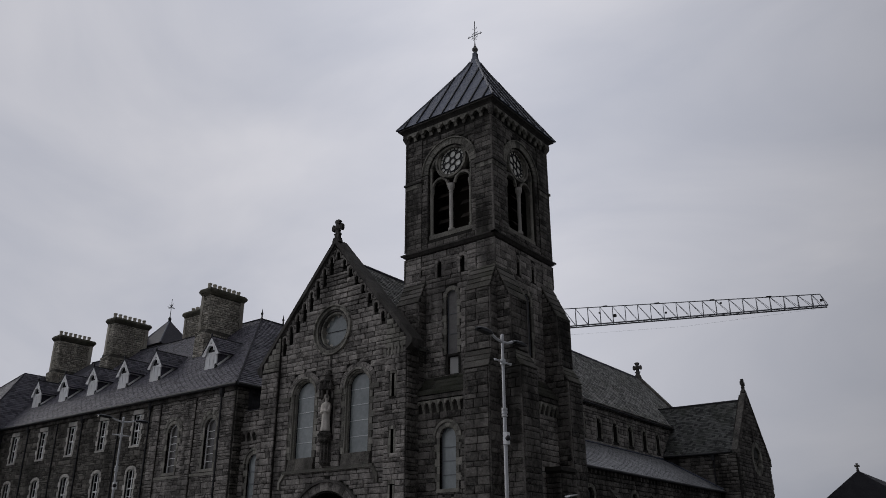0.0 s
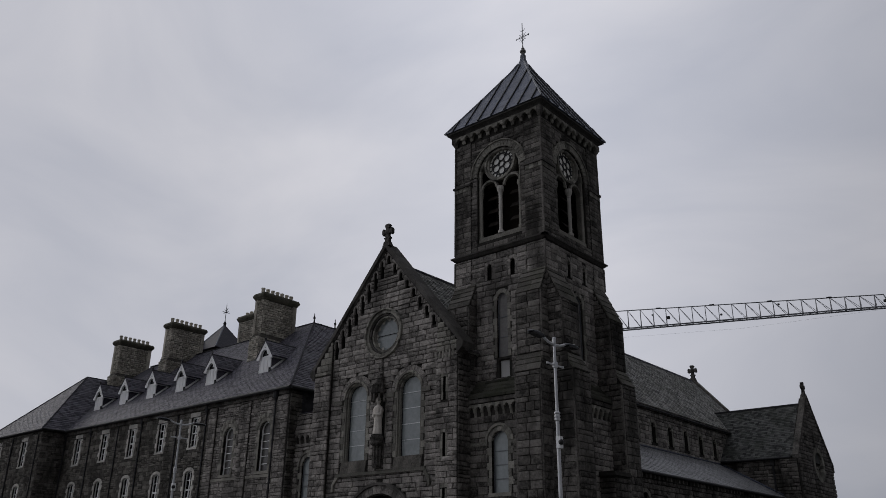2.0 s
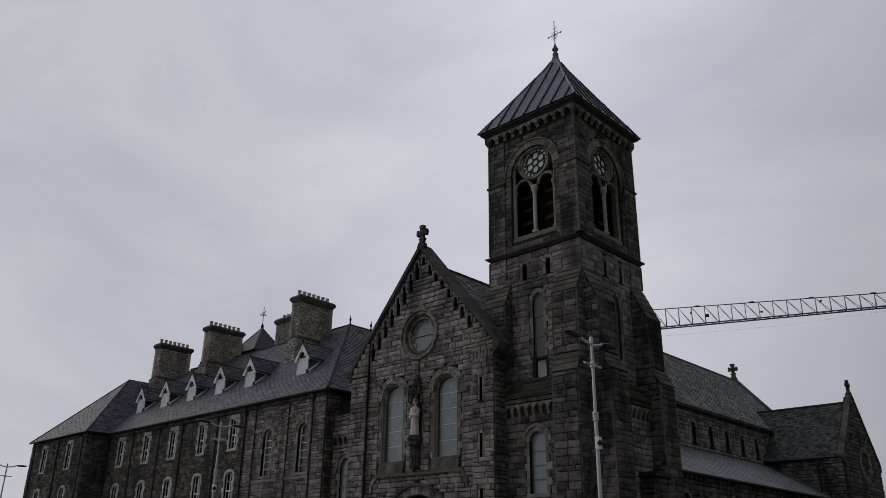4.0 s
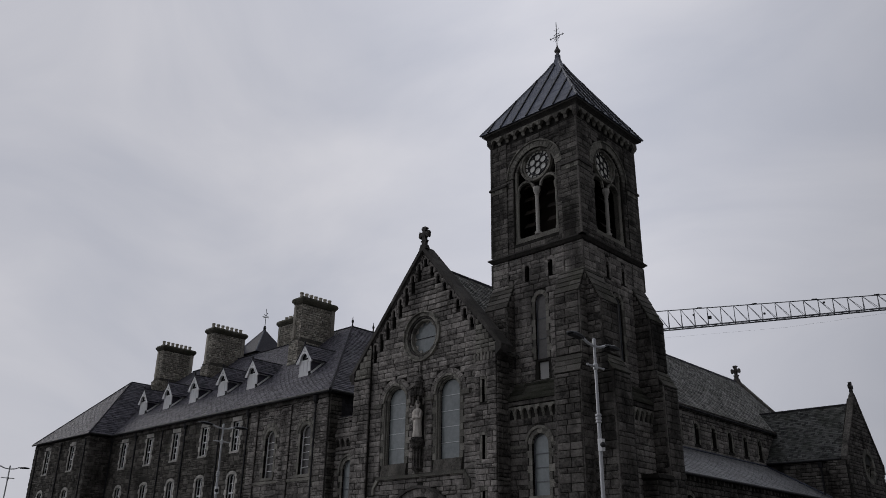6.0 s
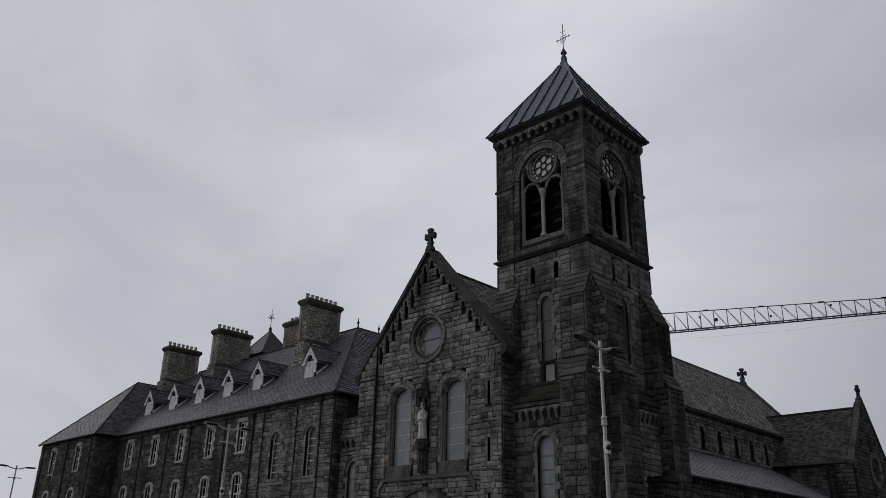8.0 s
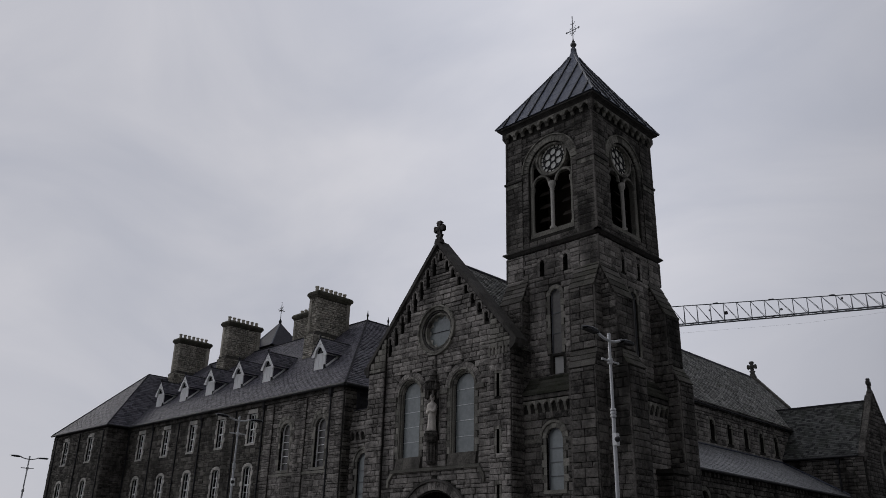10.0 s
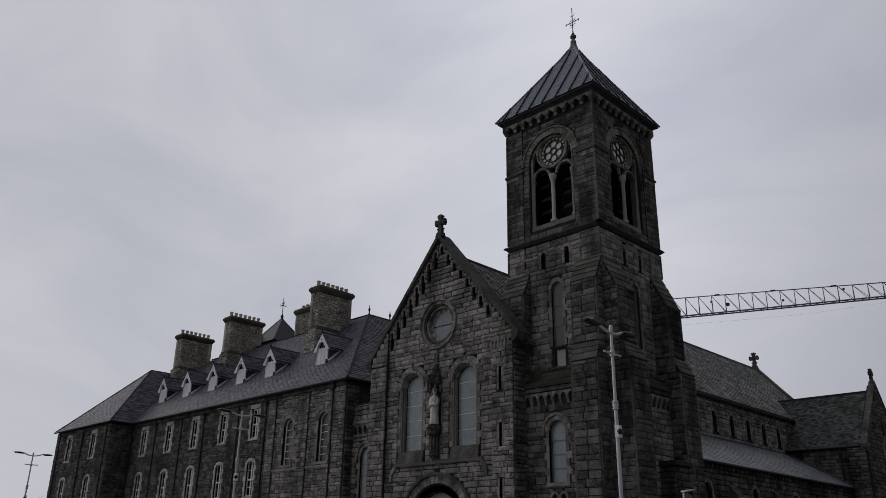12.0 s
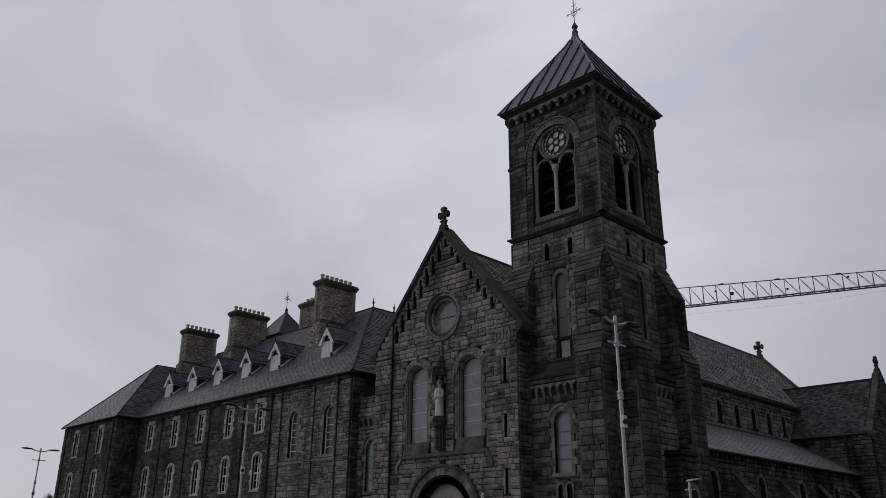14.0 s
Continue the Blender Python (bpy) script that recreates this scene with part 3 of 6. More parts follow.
def tower_face(P, lo, openings, name):
    hole = [BELFRY, *SLITS, TALL] + openings
    wall = part(name, pierced(P, [(lo, 0), (S, 0), (S, 30.0), (lo, 30.0)], hole, 0.6), MORTAR, tower, "rock-faced granite wall with dark joints")
    grown = [Arch(0.05, 1.78, 21.4, 26.3), Arch(0.05, 2.28, 26.28, 26.3)] + [s.grown(0.2) for s in SLITS] + [TALL.grown(0.28)] + [o.grown(0.2) for o in openings]
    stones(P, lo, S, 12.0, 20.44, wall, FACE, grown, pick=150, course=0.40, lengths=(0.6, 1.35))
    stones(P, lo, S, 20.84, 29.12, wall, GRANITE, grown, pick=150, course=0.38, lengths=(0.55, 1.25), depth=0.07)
    # corner strips stand out from the wall
    for a, b in ((-S if P is RIGHT else -HALF, -2.2), (2.2, HALF)):
        part("corner_strip", Mesh().slab(P, a, b, 18.4, 20.46, -0.05, 0.10), MORTAR, wall)
        part("corner_strip", Mesh().slab(P, a, b, 20.8, 29.2, -0.05, 0.10), MORTAR, wall)
    Q = Plane(P.at(0, 0, 0.10), "front" if P is FRONT else "right")
    more = Mesh()
    for a, b in ((-HALF, -2.2), (2.2, HALF)):
        for v0, v1 in ((20.84, 25.6), (25.92, 29.15)):
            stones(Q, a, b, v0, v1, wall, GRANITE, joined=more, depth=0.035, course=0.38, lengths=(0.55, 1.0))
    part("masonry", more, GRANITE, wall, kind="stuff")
    more = Mesh()
    for a, b in ((-HALF, -2.2), (2.2, HALF)):
        stones(Q, a, b, 18.4, 20.44, wall, FACE, joined=more, depth=0.035, course=0.42, lengths=(0.6, 1.0))
    part("masonry", more, FACE, wall, kind="stuff")
    # the great arch with its tracery, round window and bell openings
    arch = Mesh().ring(P, BELFRY.c, BELFRY.spring, 1.75, 2.18, -0.2, 0.08, n=22, gap=0.9)
    arch.ring(P, BELFRY.c, BELFRY.spring, 2.18, 2.27, -0.05, 0.16, n=30)
    arch.ring(P, BELFRY.c, BELFRY.spring, 1.58, 1.75, -0.3, -0.10, n=22, gap=0.4)
    for s in (-1, 1):
        u = BELFRY.c + s * 1.66
        arch.slab(P, u - 0.085, u + 0.085, 21.45, 26.3, -0.3, -0.14)
    part("arch", arch, DRESSED, wall, "dressed granite arch of two orders")
    tracery = part("tracery", pierced(Plane(P.at(0, 0, -0.3), "front" if P is FRONT else "right"), Arch(0.05, 1.75, 21.45, 26.3).outline(24), [ROSE, *BELL, Spandrel(0.05, 26.3, -1), Spandrel(0.05, 26.3, 1)], 0.25), DRESSED, tower, "stone tracery wall inside the belfry arch")
    for b in BELL:
        part("moulding", Mesh().ring(P, b.c, b.spring, b.w, b.w + 0.13, -0.32, -0.16, n=9, gap=0.8), DRESSED, tracery)
        part("moulding", Mesh().ring(P, b.c, b.spring, b.w + 0.13, b.w + 0.2, -0.32, -0.22, n=14), GRANITE, tracery)
    part("moulding", Mesh().ring(P, ROSE.c, ROSE.v, 1.0, 1.12, -0.42, -0.24, 0, 360, 30).ring(P, ROSE.c, ROSE.v, 1.13, 1.28, -0.32, -0.12, 0, 360, 18, 0.9), DRESSED, tracery)
    part("sill", Mesh().slab(P, -1.7, 1.8, 21.45, 21.8, -0.5, -0.08), DRESSED, tracery)
    for u, r in ((0.05, 0.13), (-1.5, 0.08), (1.6, 0.08)):
        shaft = Mesh().lathe(P.at(u, 21.8, -0.2), [(0, r * 1.7), (0.16, r * 1.7), (0.24, r), (2.75, r), (2.8, r * 1.25), (2.86, r), (3.15, r * 1.9), (3.38, r * 1.9)], 12)
        part("column", shaft, PALE if r > 0.1 else DRESSED, tracery, "round stone column with a carved capital")
    rose = part("rose_window", Mesh().plate(P, Disc(ROSE.c, ROSE.v, 1.04).outline(), -0.5, -0.42), MILK_GLASS, tower, "round opal glass dial, light from behind put into it, behind dark tracery")
    bars = Mesh()
    bars.ring(P, ROSE.c, ROSE.v, 0.76, 0.81, -0.42, -0.34, 0, 360, 36)
    for k in range(18):
        a = math.tau * k / 18
        e = Vector((math.cos(a), math.sin(a)))
        q = Vector((-e.y, e.x)) * 0.02
        pts = [e * 0.8 - q, e * 1.04 - q, e * 1.04 + q, e * 0.8 + q]
        bars.plate(P, [(ROSE.c + p.x, ROSE.v + p.y) for p in pts], -0.42, -0.35)
    for k in range(6):
        a = math.tau * (k + 0.5) / 6
        bars.ring(P, ROSE.c + 0.51 * math.cos(a), ROSE.v + 0.51 * math.sin(a), 0.235, 0.275, -0.42, -0.345, 0, 360, 18)
        e = Vector((math.cos(a + math.pi / 6), math.sin(a + math.pi / 6)))
        q = Vector((-e.y, e.x))
        pts = [e * 0.25 - q * 0.02, e * 0.62 - q * 0.02, e * 0.76 - q * 0.09, e * 0.76 + q * 0.09, e * 0.62 + q * 0.02, e * 0.25 + q * 0.02]
        bars.plate(P, [(ROSE.c + p.x, ROSE.v + p.y) for p in pts], -0.42, -0.35)
    bars.ring(P, ROSE.c, ROSE.v, 0.19, 0.235, -0.42, -0.345, 0, 360, 18)
    part("tracery_grille", bars, IRON, rose)
    slats = Mesh()
    for b in BELL:
        v = 21.85
        while v < 25.7:
            slats.hull([P.at(b.c - 0.6, v, -0.75), P.at(b.c + 0.6, v, -0.75), P.at(b.c + 0.6, v + 0.42, -1.1), P.at(b.c - 0.6, v + 0.42, -1.1)],
                       [P.at(b.c - 0.6, v + 0.03, -0.75), P.at(b.c + 0.6, v + 0.03, -0.75), P.at(b.c + 0.6, v + 0.45, -1.1), P.at(b.c - 0.6, v + 0.45, -1.1)])
            v += 0.95
    # a dark sheet added behind the boards in place of the unlit inside
    slats.slab(P, -2.0, 2.1, 21.5, 28.4, -2.45, -2.4)
    part("louvre", slats, OAK, tracery, "dark louvre boards and an added dark sheet inside the bell opening")
    # slits, tall light, belts
    for s in SLITS:
        slit = part("slit_window", Mesh().plate(P, s.outline(), -0.5, -0.46), DARK_GLASS, tower, "narrow slit window in pale dressed stone")
        quoins(P, s, slit, FACE, 0.05, (0.2, 0.32), 0.42)
    lancet("lancet_window", P, TALL, tower, BOARD, 2, 0.16, label="tall narrow round-headed opening closed with grey boarding", sill=False)
    belts = Mesh()
    for h0, a0, h1, a1 in ((20.5, 0.03, 20.66, 0.2), (20.663, 0.24, 20.76, 0.24), (20.763, 0.22, 20.88, 0.0)):
        belts.hull([P.at(-HALF - a0, h0, 0.0), P.at(HALF + a0, h0, 0.0), P.at(HALF + a0, h0, 0.1 + a0), P.at(-HALF - a0, h0, 0.1 + a0)],
                   [P.at(-HALF - a1, h1, 0.0), P.at(HALF + a1, h1, 0.0), P.at(HALF + a1, h1, 0.1 + a1), P.at(-HALF - a1, h1, 0.1 + a1)])
    part("string_course", belts, COPING, wall, "projecting moulded stone string course")
    for a, b in ((-HALF - 0.12, -2.15), (2.25, HALF + 0.12)):
        belts = Mesh()
        belts.slab(P, a, b, 25.82, 25.96, 0.0, 0.26)
        part("impost_band", belts, COPING, wall)
        n = 4
        w = (b - a - 0.1) / n
        for k in range(n):
            part("impost_block", Mesh().slab(P, a + 0.06 + w * k, a + 0.05 + w * (k + 0.97), 25.5, 25.816, 0.05, 0.17), DRESSED, wall)
    corbels(Plane(P.at(0, 0, 0.1), "front" if P is FRONT else "right"), -HALF + 0.05, HALF - 0.05, 29.85, 0.60, wall, DRESSED, 0.2, 0.71)
    return wall


tower_face(FRONT, -S, [LOUVRE], "wall_front")
tower_face(RIGHT, -S + 0.6, [], "wall_right")
part("wall_back", Mesh().box((-S, S - 0.6, 0), (S - 0.6, S, 30.0)).box((-S, -S + 0.6, 0), (-S + 0.6, S - 0.6, 30.0)), MORTAR, tower)
lv = Mesh().slab(FRONT, -0.10, 0.60, 12.34, 13.36, -0.2, -0.15)
part("vent_panel", lv, DULL_BOARD, tower, "plain pale grey board closing the opening below the window")
part("vent_frame", Mesh().slab(FRONT, -0.12, -0.10, 12.3, 13.4, -0.22, -0.1).slab(FRONT, 0.60, 0.64, 12.3, 13.4, -0.22, -0.1).slab(FRONT, -0.10, 0.60, 13.36, 13.4, -0.22, -0.1), OAK, tower)
cornice = Mesh()
for a, b, h0, h1 in ((3.62, 3.80, 29.75, 29.98), (3.80, 3.98, 29.985, 30.10), (4.02, 4.02, 30.105, 30.24)):
    cornice.hull([(-a, -a, h0), (a, -a, h0), (a, a, h0), (-a, a, h0)], [(-b, -b, h1), (b, -b, h1), (b, b, h1), (-b, b, h1)])
part("cornice", cornice, COPING, tower, "dark moulded stone cornice")
for x, y in ((HALF, -HALF), (-HALF, -HALF), (HALF, HALF)):
    for v0, v1 in ((18.8, 20.42), (20.92, 25.5), (25.98, 29.1)):
        part("angle_margin", Mesh().box((x - 0.06, y - 0.06, v0), (x + 0.045, y + 0.045, v1) if x > 0 > y else (x + 0.06, y + 0.06, v1)), GRANITE, tower, "narrow dressed margin on the corner")
for x, y in ((1, -1), (-1, -1), (1, 1)):
    low, high = sorted((x * (HALF - 0.1), x * (HALF + 0.04))), sorted((x * (HALF - 0.1), x * (HALF + 0.22)))
    lowy, highy = sorted((y * (HALF - 0.1), y * (HALF + 0.04))), sorted((y * (HALF - 0.1), y * (HALF + 0.22)))
    m = Mesh().hull([(low[a], lowy[b], 29.12) for a, b in ((0, 0), (1, 0), (1, 1), (0, 1))], [(high[a], highy[b], 29.5) for a, b in ((0, 0), (1, 0), (1, 1), (0, 1))])
    m.box((high[0], highy[0], 29.503), (high[1], highy[1], 29.845))
    part("corner_corbel", m, GRANITE, tower, "solid corbelled block on the corner")
# pyramid roof with batten seams, finial and weather cross
ROOF = [(30.24, 4.12), (33.2, 2.27), (35.8, 0.68), (36.6, 0.27), (37.05, 0.16), (37.4, 0.15)]


def square_spire(profile):
    m = Mesh()
    ring = ((-1, -1), (1, -1), (1, 1), (-1, 1))
    for (h0, r0), (h1, r1) in zip(profile, profile[1:]):
        m.hull([(x * r0, y * r0, h0) for x, y in ring], [(x * r1, y * r1, h1) for x, y in ring])
    return m


roof = part("roof", square_spire(ROOF), LEAD, tower, "blue-grey lead sheet pyramid roof with batten seams")


def roof_half(h):
    for (h0, r0), (h1, r1) in zip(ROOF, ROOF[1:]):
        if h <= h1:
            return r0 + (r1 - r0) * (h - h0) / (h1 - h0)
    return 0.15


def roof_height(r):
    for (h0, r0), (h1, r1) in zip(ROOF, ROOF[1:]):
        if r >= r1:
            return h0 + (h1 - h0) * (r0 - r) / (r0 - r1)
    return 37.0


for side in range(4):
    turn = Matrix.Rotation(side * math.pi / 2, 3, "Z")
    for k in range(-3, 4):
        x = (k + 0.08 * (side % 2)) * 1.12
        top = min(roof_height(abs(x)), 36.3)
        m = Mesh()
        hs = [30.24] + [h for h, _ in ROOF if 30.24 < h < top] + [top]
        for h0, h1 in zip(hs, hs[1:]):
            loops = []
            for h in (h0, h1):
                r = roof_half(h)
                loops.append([turn @ Vector(p) for p in ((x - 0.055, -r + 0.02, h), (x + 0.055, -r + 0.02, h), (x + 0.04, -r - 0.07, h + 0.05), (x - 0.04, -r - 0.07, h + 0.05))])
            m.hull(*loops)
        part("batten_seam", m, IRON, roof)
    drips = Mesh()
    for k in range(-4, 4):
        for j in range(8):
            h = 30.9 + j * 0.8 + 0.4 * (k % 2)
            a, b = k * 1.12 + 0.06, (k + 1) * 1.12 - 0.06
            r = roof_half(h)
            lim = r - 0.08
            a, b = max(a, -lim), min(b, lim)
            if b - a > 0.15 and h < 36:
                drips.hull([turn @ Vector(p) for p in ((a, -r + 0.03, h - 0.03), (b, -r + 0.03, h - 0.03), (b, -r - 0.018, h - 0.03), (a, -r - 0.018, h - 0.03))],
                           [turn @ Vector(p) for p in ((a, -r + 0.03, h + 0.04), (b, -r + 0.03, h + 0.04), (b, -r + 0.01, h + 0.04), (a, -r + 0.01, h + 0.04))])
    part("sheet_joint", drips, LEAD, roof)
    hip = Mesh()
    hs = [h for h, _ in ROOF[:4]]
    hip.tube([turn @ Vector((roof_half(h), -roof_half(h), h)) for h in hs], 0.075, 6)
    part("hip_roll", hip, DARK_STEEL, roof)
finial = part("finial", Mesh().lathe((0, 0, 37.3), [(0, 0.16), (0.12, 0.13), (0.3, 0.13), (0.36, 0.21), (0.45, 0.24), (0.54, 0.2), (0.6, 0.09), (0.7, 0.13), (0.8, 0.06), (1.0, 0.04)], 14), BOARD, tower, "turned metal finial")
vane = Mesh().rod((0, 0, 38.2), (0, 0, 40.35), 0.032, 6)
vane.rod((-0.62, 0, 39.06), (0.62, 0, 39.06), 0.03, 6)
vane.ring(Plane((0, 0, 0), "front"), 0, 39.06, 0.25, 0.275, -0.012, 0.012, 0, 360, 20)
for s in (-1, 1):
    vane.rod((0.62 * s, 0, 39.06), (0.5 * s, 0, 39.16), 0.02, 5).rod((0.62 * s, 0, 39.06), (0.5 * s, 0, 38.96), 0.02, 5)
    vane.tube([(0.22 * s, 0, 39.75), (0.12 * s, 0, 39.62), (0, 0, 39.6)], 0.018, 5)
    vane.tube([(0.14 * s, 0, 38.62), (0.08 * s, 0, 38.72), (0, 0, 38.75)], 0.018, 5)
    vane.rod((0, 0, 39.06), (0.3 * s, 0, 39.36), 0.012, 5).rod((0, 0, 39.06), (0.3 * s, 0, 38.76), 0.012, 5)
part("weather_cross", vane, DARK_STEEL, finial, "thin wrought iron cross")


def buttress(P, u0, u1, p1, p2, z1, z0, sides):
    """A stepped buttress on a wall's face: two stages, each under a sloped weathering of stone slabs."""
    prof = [(0, 0), (p2, 0), (p2, 12.25), (p1, 13.2), (p1, z0), (0, z1)]
    m = Mesh().hull([P.at(u0, h, d) for d, h in prof], [P.at(u1, h, d) for d, h in prof])
    b = part("buttress", m, MORTAR, tower, "stepped granite buttress with mossy sloped tops")
    e = 0.03
    for d0, h0, d1, h1, n in ((p1, z0, 0.0, z1, 5), (p2, 12.25, p1, 13.2, 3)):
        run = Vector((d1 - d0, h1 - h0))
        nrm = Vector((run.y, -run.x)).normalized()
        for k in range(n):
            a = Vector((d0, h0)) + run * (k / n) - (run.normalized() * 0.1 if k == 0 else Vector((0, 0)))
            c = Vector((d0, h0)) + run * ((k + 1) / n - 0.012)
            t0, t1 = 0.06, 0.025
            ring = [a - nrm * 0.03, a + nrm * t0, c + nrm * t1, c - nrm * 0.03]
            cut = u0 + (u1 - u0) * rnd.uniform(0.35, 0.65)
            for w0, w1 in ((u0 - e, cut - 0.006), (cut + 0.006, u1 + e)):
                part("weathering_slab", Mesh().hull([P.at(w0, q.y, q.x) for q in ring], [P.at(w1, q.y, q.x) for q in ring]), MOSSY, b, "mossy sloped stone slab")
    side = "front" if P.turn == 0 else "right"
    rest = Mesh()
    for d, v0, v1 in ((p2, 3.0, 12.1), (p1, 13.25, z0 - 0.1)):
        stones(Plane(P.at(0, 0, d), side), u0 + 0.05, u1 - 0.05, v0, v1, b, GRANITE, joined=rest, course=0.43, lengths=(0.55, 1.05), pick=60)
        for u in (u0, u1):
            part("angle_margin", Mesh().slab(P, u - 0.055, u + 0.055, v0, v1, d - 0.09, d + 0.03), GRANITE, b, "narrow dressed margin on the corner")
    for _ in sides:
        for d, v0, v1 in ((p2, 3.0, 12.2), (p1, 13.2, z0)):
            if side == "front":
                Q = Plane((P.at(u1, 0, 0).x, 0, 0), "right")
                y = P.o.y
                stones(Q, y - d, y, v0, v1, b, GRANITE, joined=rest, course=0.43, lengths=(0.5, 1.0), pick=40)
                if d == p2:
                    stones(Q, y - (p1 + p2) / 2, y, 12.22, 13.18, b, GRANITE, joined=rest, course=0.43, lengths=(0.5, 1.0), pick=40)
                if d == p1:
                    stones(Q, 0, 0, z0, z1 - 0.1, b, GRANITE, joined=rest, edge=lambda a, c: (y - p1 * max(0.0, z1 - c - 0.1) / (z1 - z0), y), lengths=(0.4, 0.9))
            else:
                Q = Plane((0, P.at(u0, 0, 0).y, 0), "front")
                x = P.o.x
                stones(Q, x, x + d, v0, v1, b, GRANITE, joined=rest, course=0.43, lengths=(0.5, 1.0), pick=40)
                if d == p2:
                    stones(Q, x, x + (p1 + p2) / 2, 12.22, 13.18, b, GRANITE, joined=rest, course=0.43, lengths=(0.5, 1.0), pick=40)
                if d == p1:
                    stones(Q, 0, 0, z0, z1 - 0.1, b, GRANITE, joined=rest, edge=lambda a, c: (x, x + p1 * max(0.0, z1 - c - 0.1) / (z1 - z0)), lengths=(0.4, 0.9))
    part("masonry", rest, GRANITE, b, kind="stuff")


buttress(FRONT, 1.82, HALF, 0.80, 1.08, 18.8, 17.1, "r")
buttress(FRONT, -HALF, -1.85, 0.80, 1.08, 18.8, 17.1, "r")
buttress(RIGHT, -HALF, -1.78, 1.08, 1.62, 18.8, 16.5, "f")
buttress(RIGHT, 2.02, 3.68, 1.08, 1.62, 18.8, 16.5, "f")


def low_bay(P, out, u0, u1, windows, mat):
    """The shallow bay between two buttresses, under a stone lean-to."""
    Q = Plane(P.at(0, 0, out), "front" if P is FRONT else "right")
    wall = part("bay_wall", pierced(Q, [(u0, 0), (u1, 0), (u1, 11.0), (u0, 11.0)], windows, out - 0.05), MORTAR, tower)
    stones(Q, u0, u1, 2.5, 9.95, wall, mat, [w.grown(0.3 if w.w > 0.3 else 0.14) for w in windows], pick=60, depth=0.07, course=0.38, lengths=(0.5, 1.1))
    z = lambda s: 10.98 + 1.22 * s
    d = lambda s: (out + 0.28) * (1 - s)
    for k in range(4):
        a, b = k / 4, (k + 1) / 4 - 0.01
        u = u0
        while u < u1 - 0.05:
            w = u1 - u if u1 - u < 1.5 else rnd.uniform(0.7, 1.1)
            t0, t1 = 0.16 + rnd.uniform(-0.02, 0.02), 0.08
            top = Mesh().hull([P.at(u, z(a), d(a)), P.at(u + w - 0.012, z(a), d(a)), P.at(u + w - 0.012, z(a) + t0, d(a)), P.at(u, z(a) + t0, d(a))],
                              [P.at(u, z(b), d(b)), P.at(u + w - 0.012, z(b), d(b)), P.at(u + w - 0.012, z(b) + t1, d(b)), P.at(u, z(b) + t1, d(b))])
            part("roof_slab", top, DARK_MOSS, wall, "sloped stone slab")
            u += w
    part("eaves_band", Mesh().slab(Q, u0, u1, 10.72, 10.95, 0, 0.2), GRANITE, wall)
    corbels(Q, u0, u1, 10.655, 0.8, wall, DRESSED, 0.16, 0.56)
    return Q, wall


AISLE_LIGHT = Arch(0.42, 0.58, 5.55, 8.42)
SMALL = (Arch(0.12, 0.17, 3.0, 4.78), Arch(0.74, 0.17, 3.0, 4.78))
BAYF, bay = low_bay(FRONT, 0.8, -1.85, 1.82, [AISLE_LIGHT, *SMALL], GRANITE)
lancet("window", BAYF, AISLE_LIGHT, tower, PALE_GLAZING, 3, 0.24, label="round-headed church window with pale leaded glazing")
hood = Mesh().ring(BAYF, 0.42, 8.42, 0.86, 1.02, 0, 0.12, n=20)
hood.slab(BAYF, -1.8, -0.44, 8.2, 8.42, 0, 0.1).slab(BAYF, 1.28, 1.8, 8.2, 8.42, 0, 0.1)
part("hood_mould", hood, DRESSED, bay)
for s in SMALL:
    lancet("window", BAYF, s, tower, DARK_GLASS, 0, 0.3, sill=False, wide=(0.12, 0.13))
low_bay(RIGHT, 0.7, -1.78, 2.02, [], FACE)
porch = Mesh().box((4.16, 0.25, 0), (5.2, 2.0, 6.6))
porch.hull([(4.16, 0.1, 6.6), (5.35, 0.1, 6.6), (5.35, 2.02, 6.6), (4.16, 2.02, 6.6)], [(4.16, 0.15, 6.85), (5.25, 0.15, 6.85), (5.25, 2.02, 6.85), (4.16, 2.02, 6.85)])
pw = part("side_porch", porch, MORTAR, tower, "small boxed stone porch against the tower")
stones(Plane((5.2, 0, 0), "right"), 0.25, 2.0, 2.0, 6.5, pw, GRANITE, [Arch(1.12, 0.85, 0, 4.3)])
stones(Plane((0, 0.25, 0), "front"), 4.2, 5.2, 2.0, 6.5, pw, GRANITE)
door_arch = Mesh().ring(Plane((5.2, 0, 0), "right"), 1.12, 4.3, 0.55, 0.85, -0.05, 0.06, n=11, gap=1)
part("arch", door_arch, DRESSED, pw)

# ---- the church: front, nave, aisle, transept ----
XN, YG = -8.3, -5.2
RISE = 8.0 / 6.8
church = thing("church", (XN, 18, 0), "dark granite church with a steep gabled front and slate roofs", "church")
GF = Plane((XN, YG, 0), "front")
WINS = (Arch(-2.4, 1.0, 7.95, 12.05), Arch(2.4, 1.0, 7.95, 12.05))
FROSE = Disc(0.0, 16.12, 1.3)
DOOR = Arch(0.1, 2.1, 0.0, 3.23)
APEX = 22.3


def rake(u):
    return APEX - RISE * abs(u)


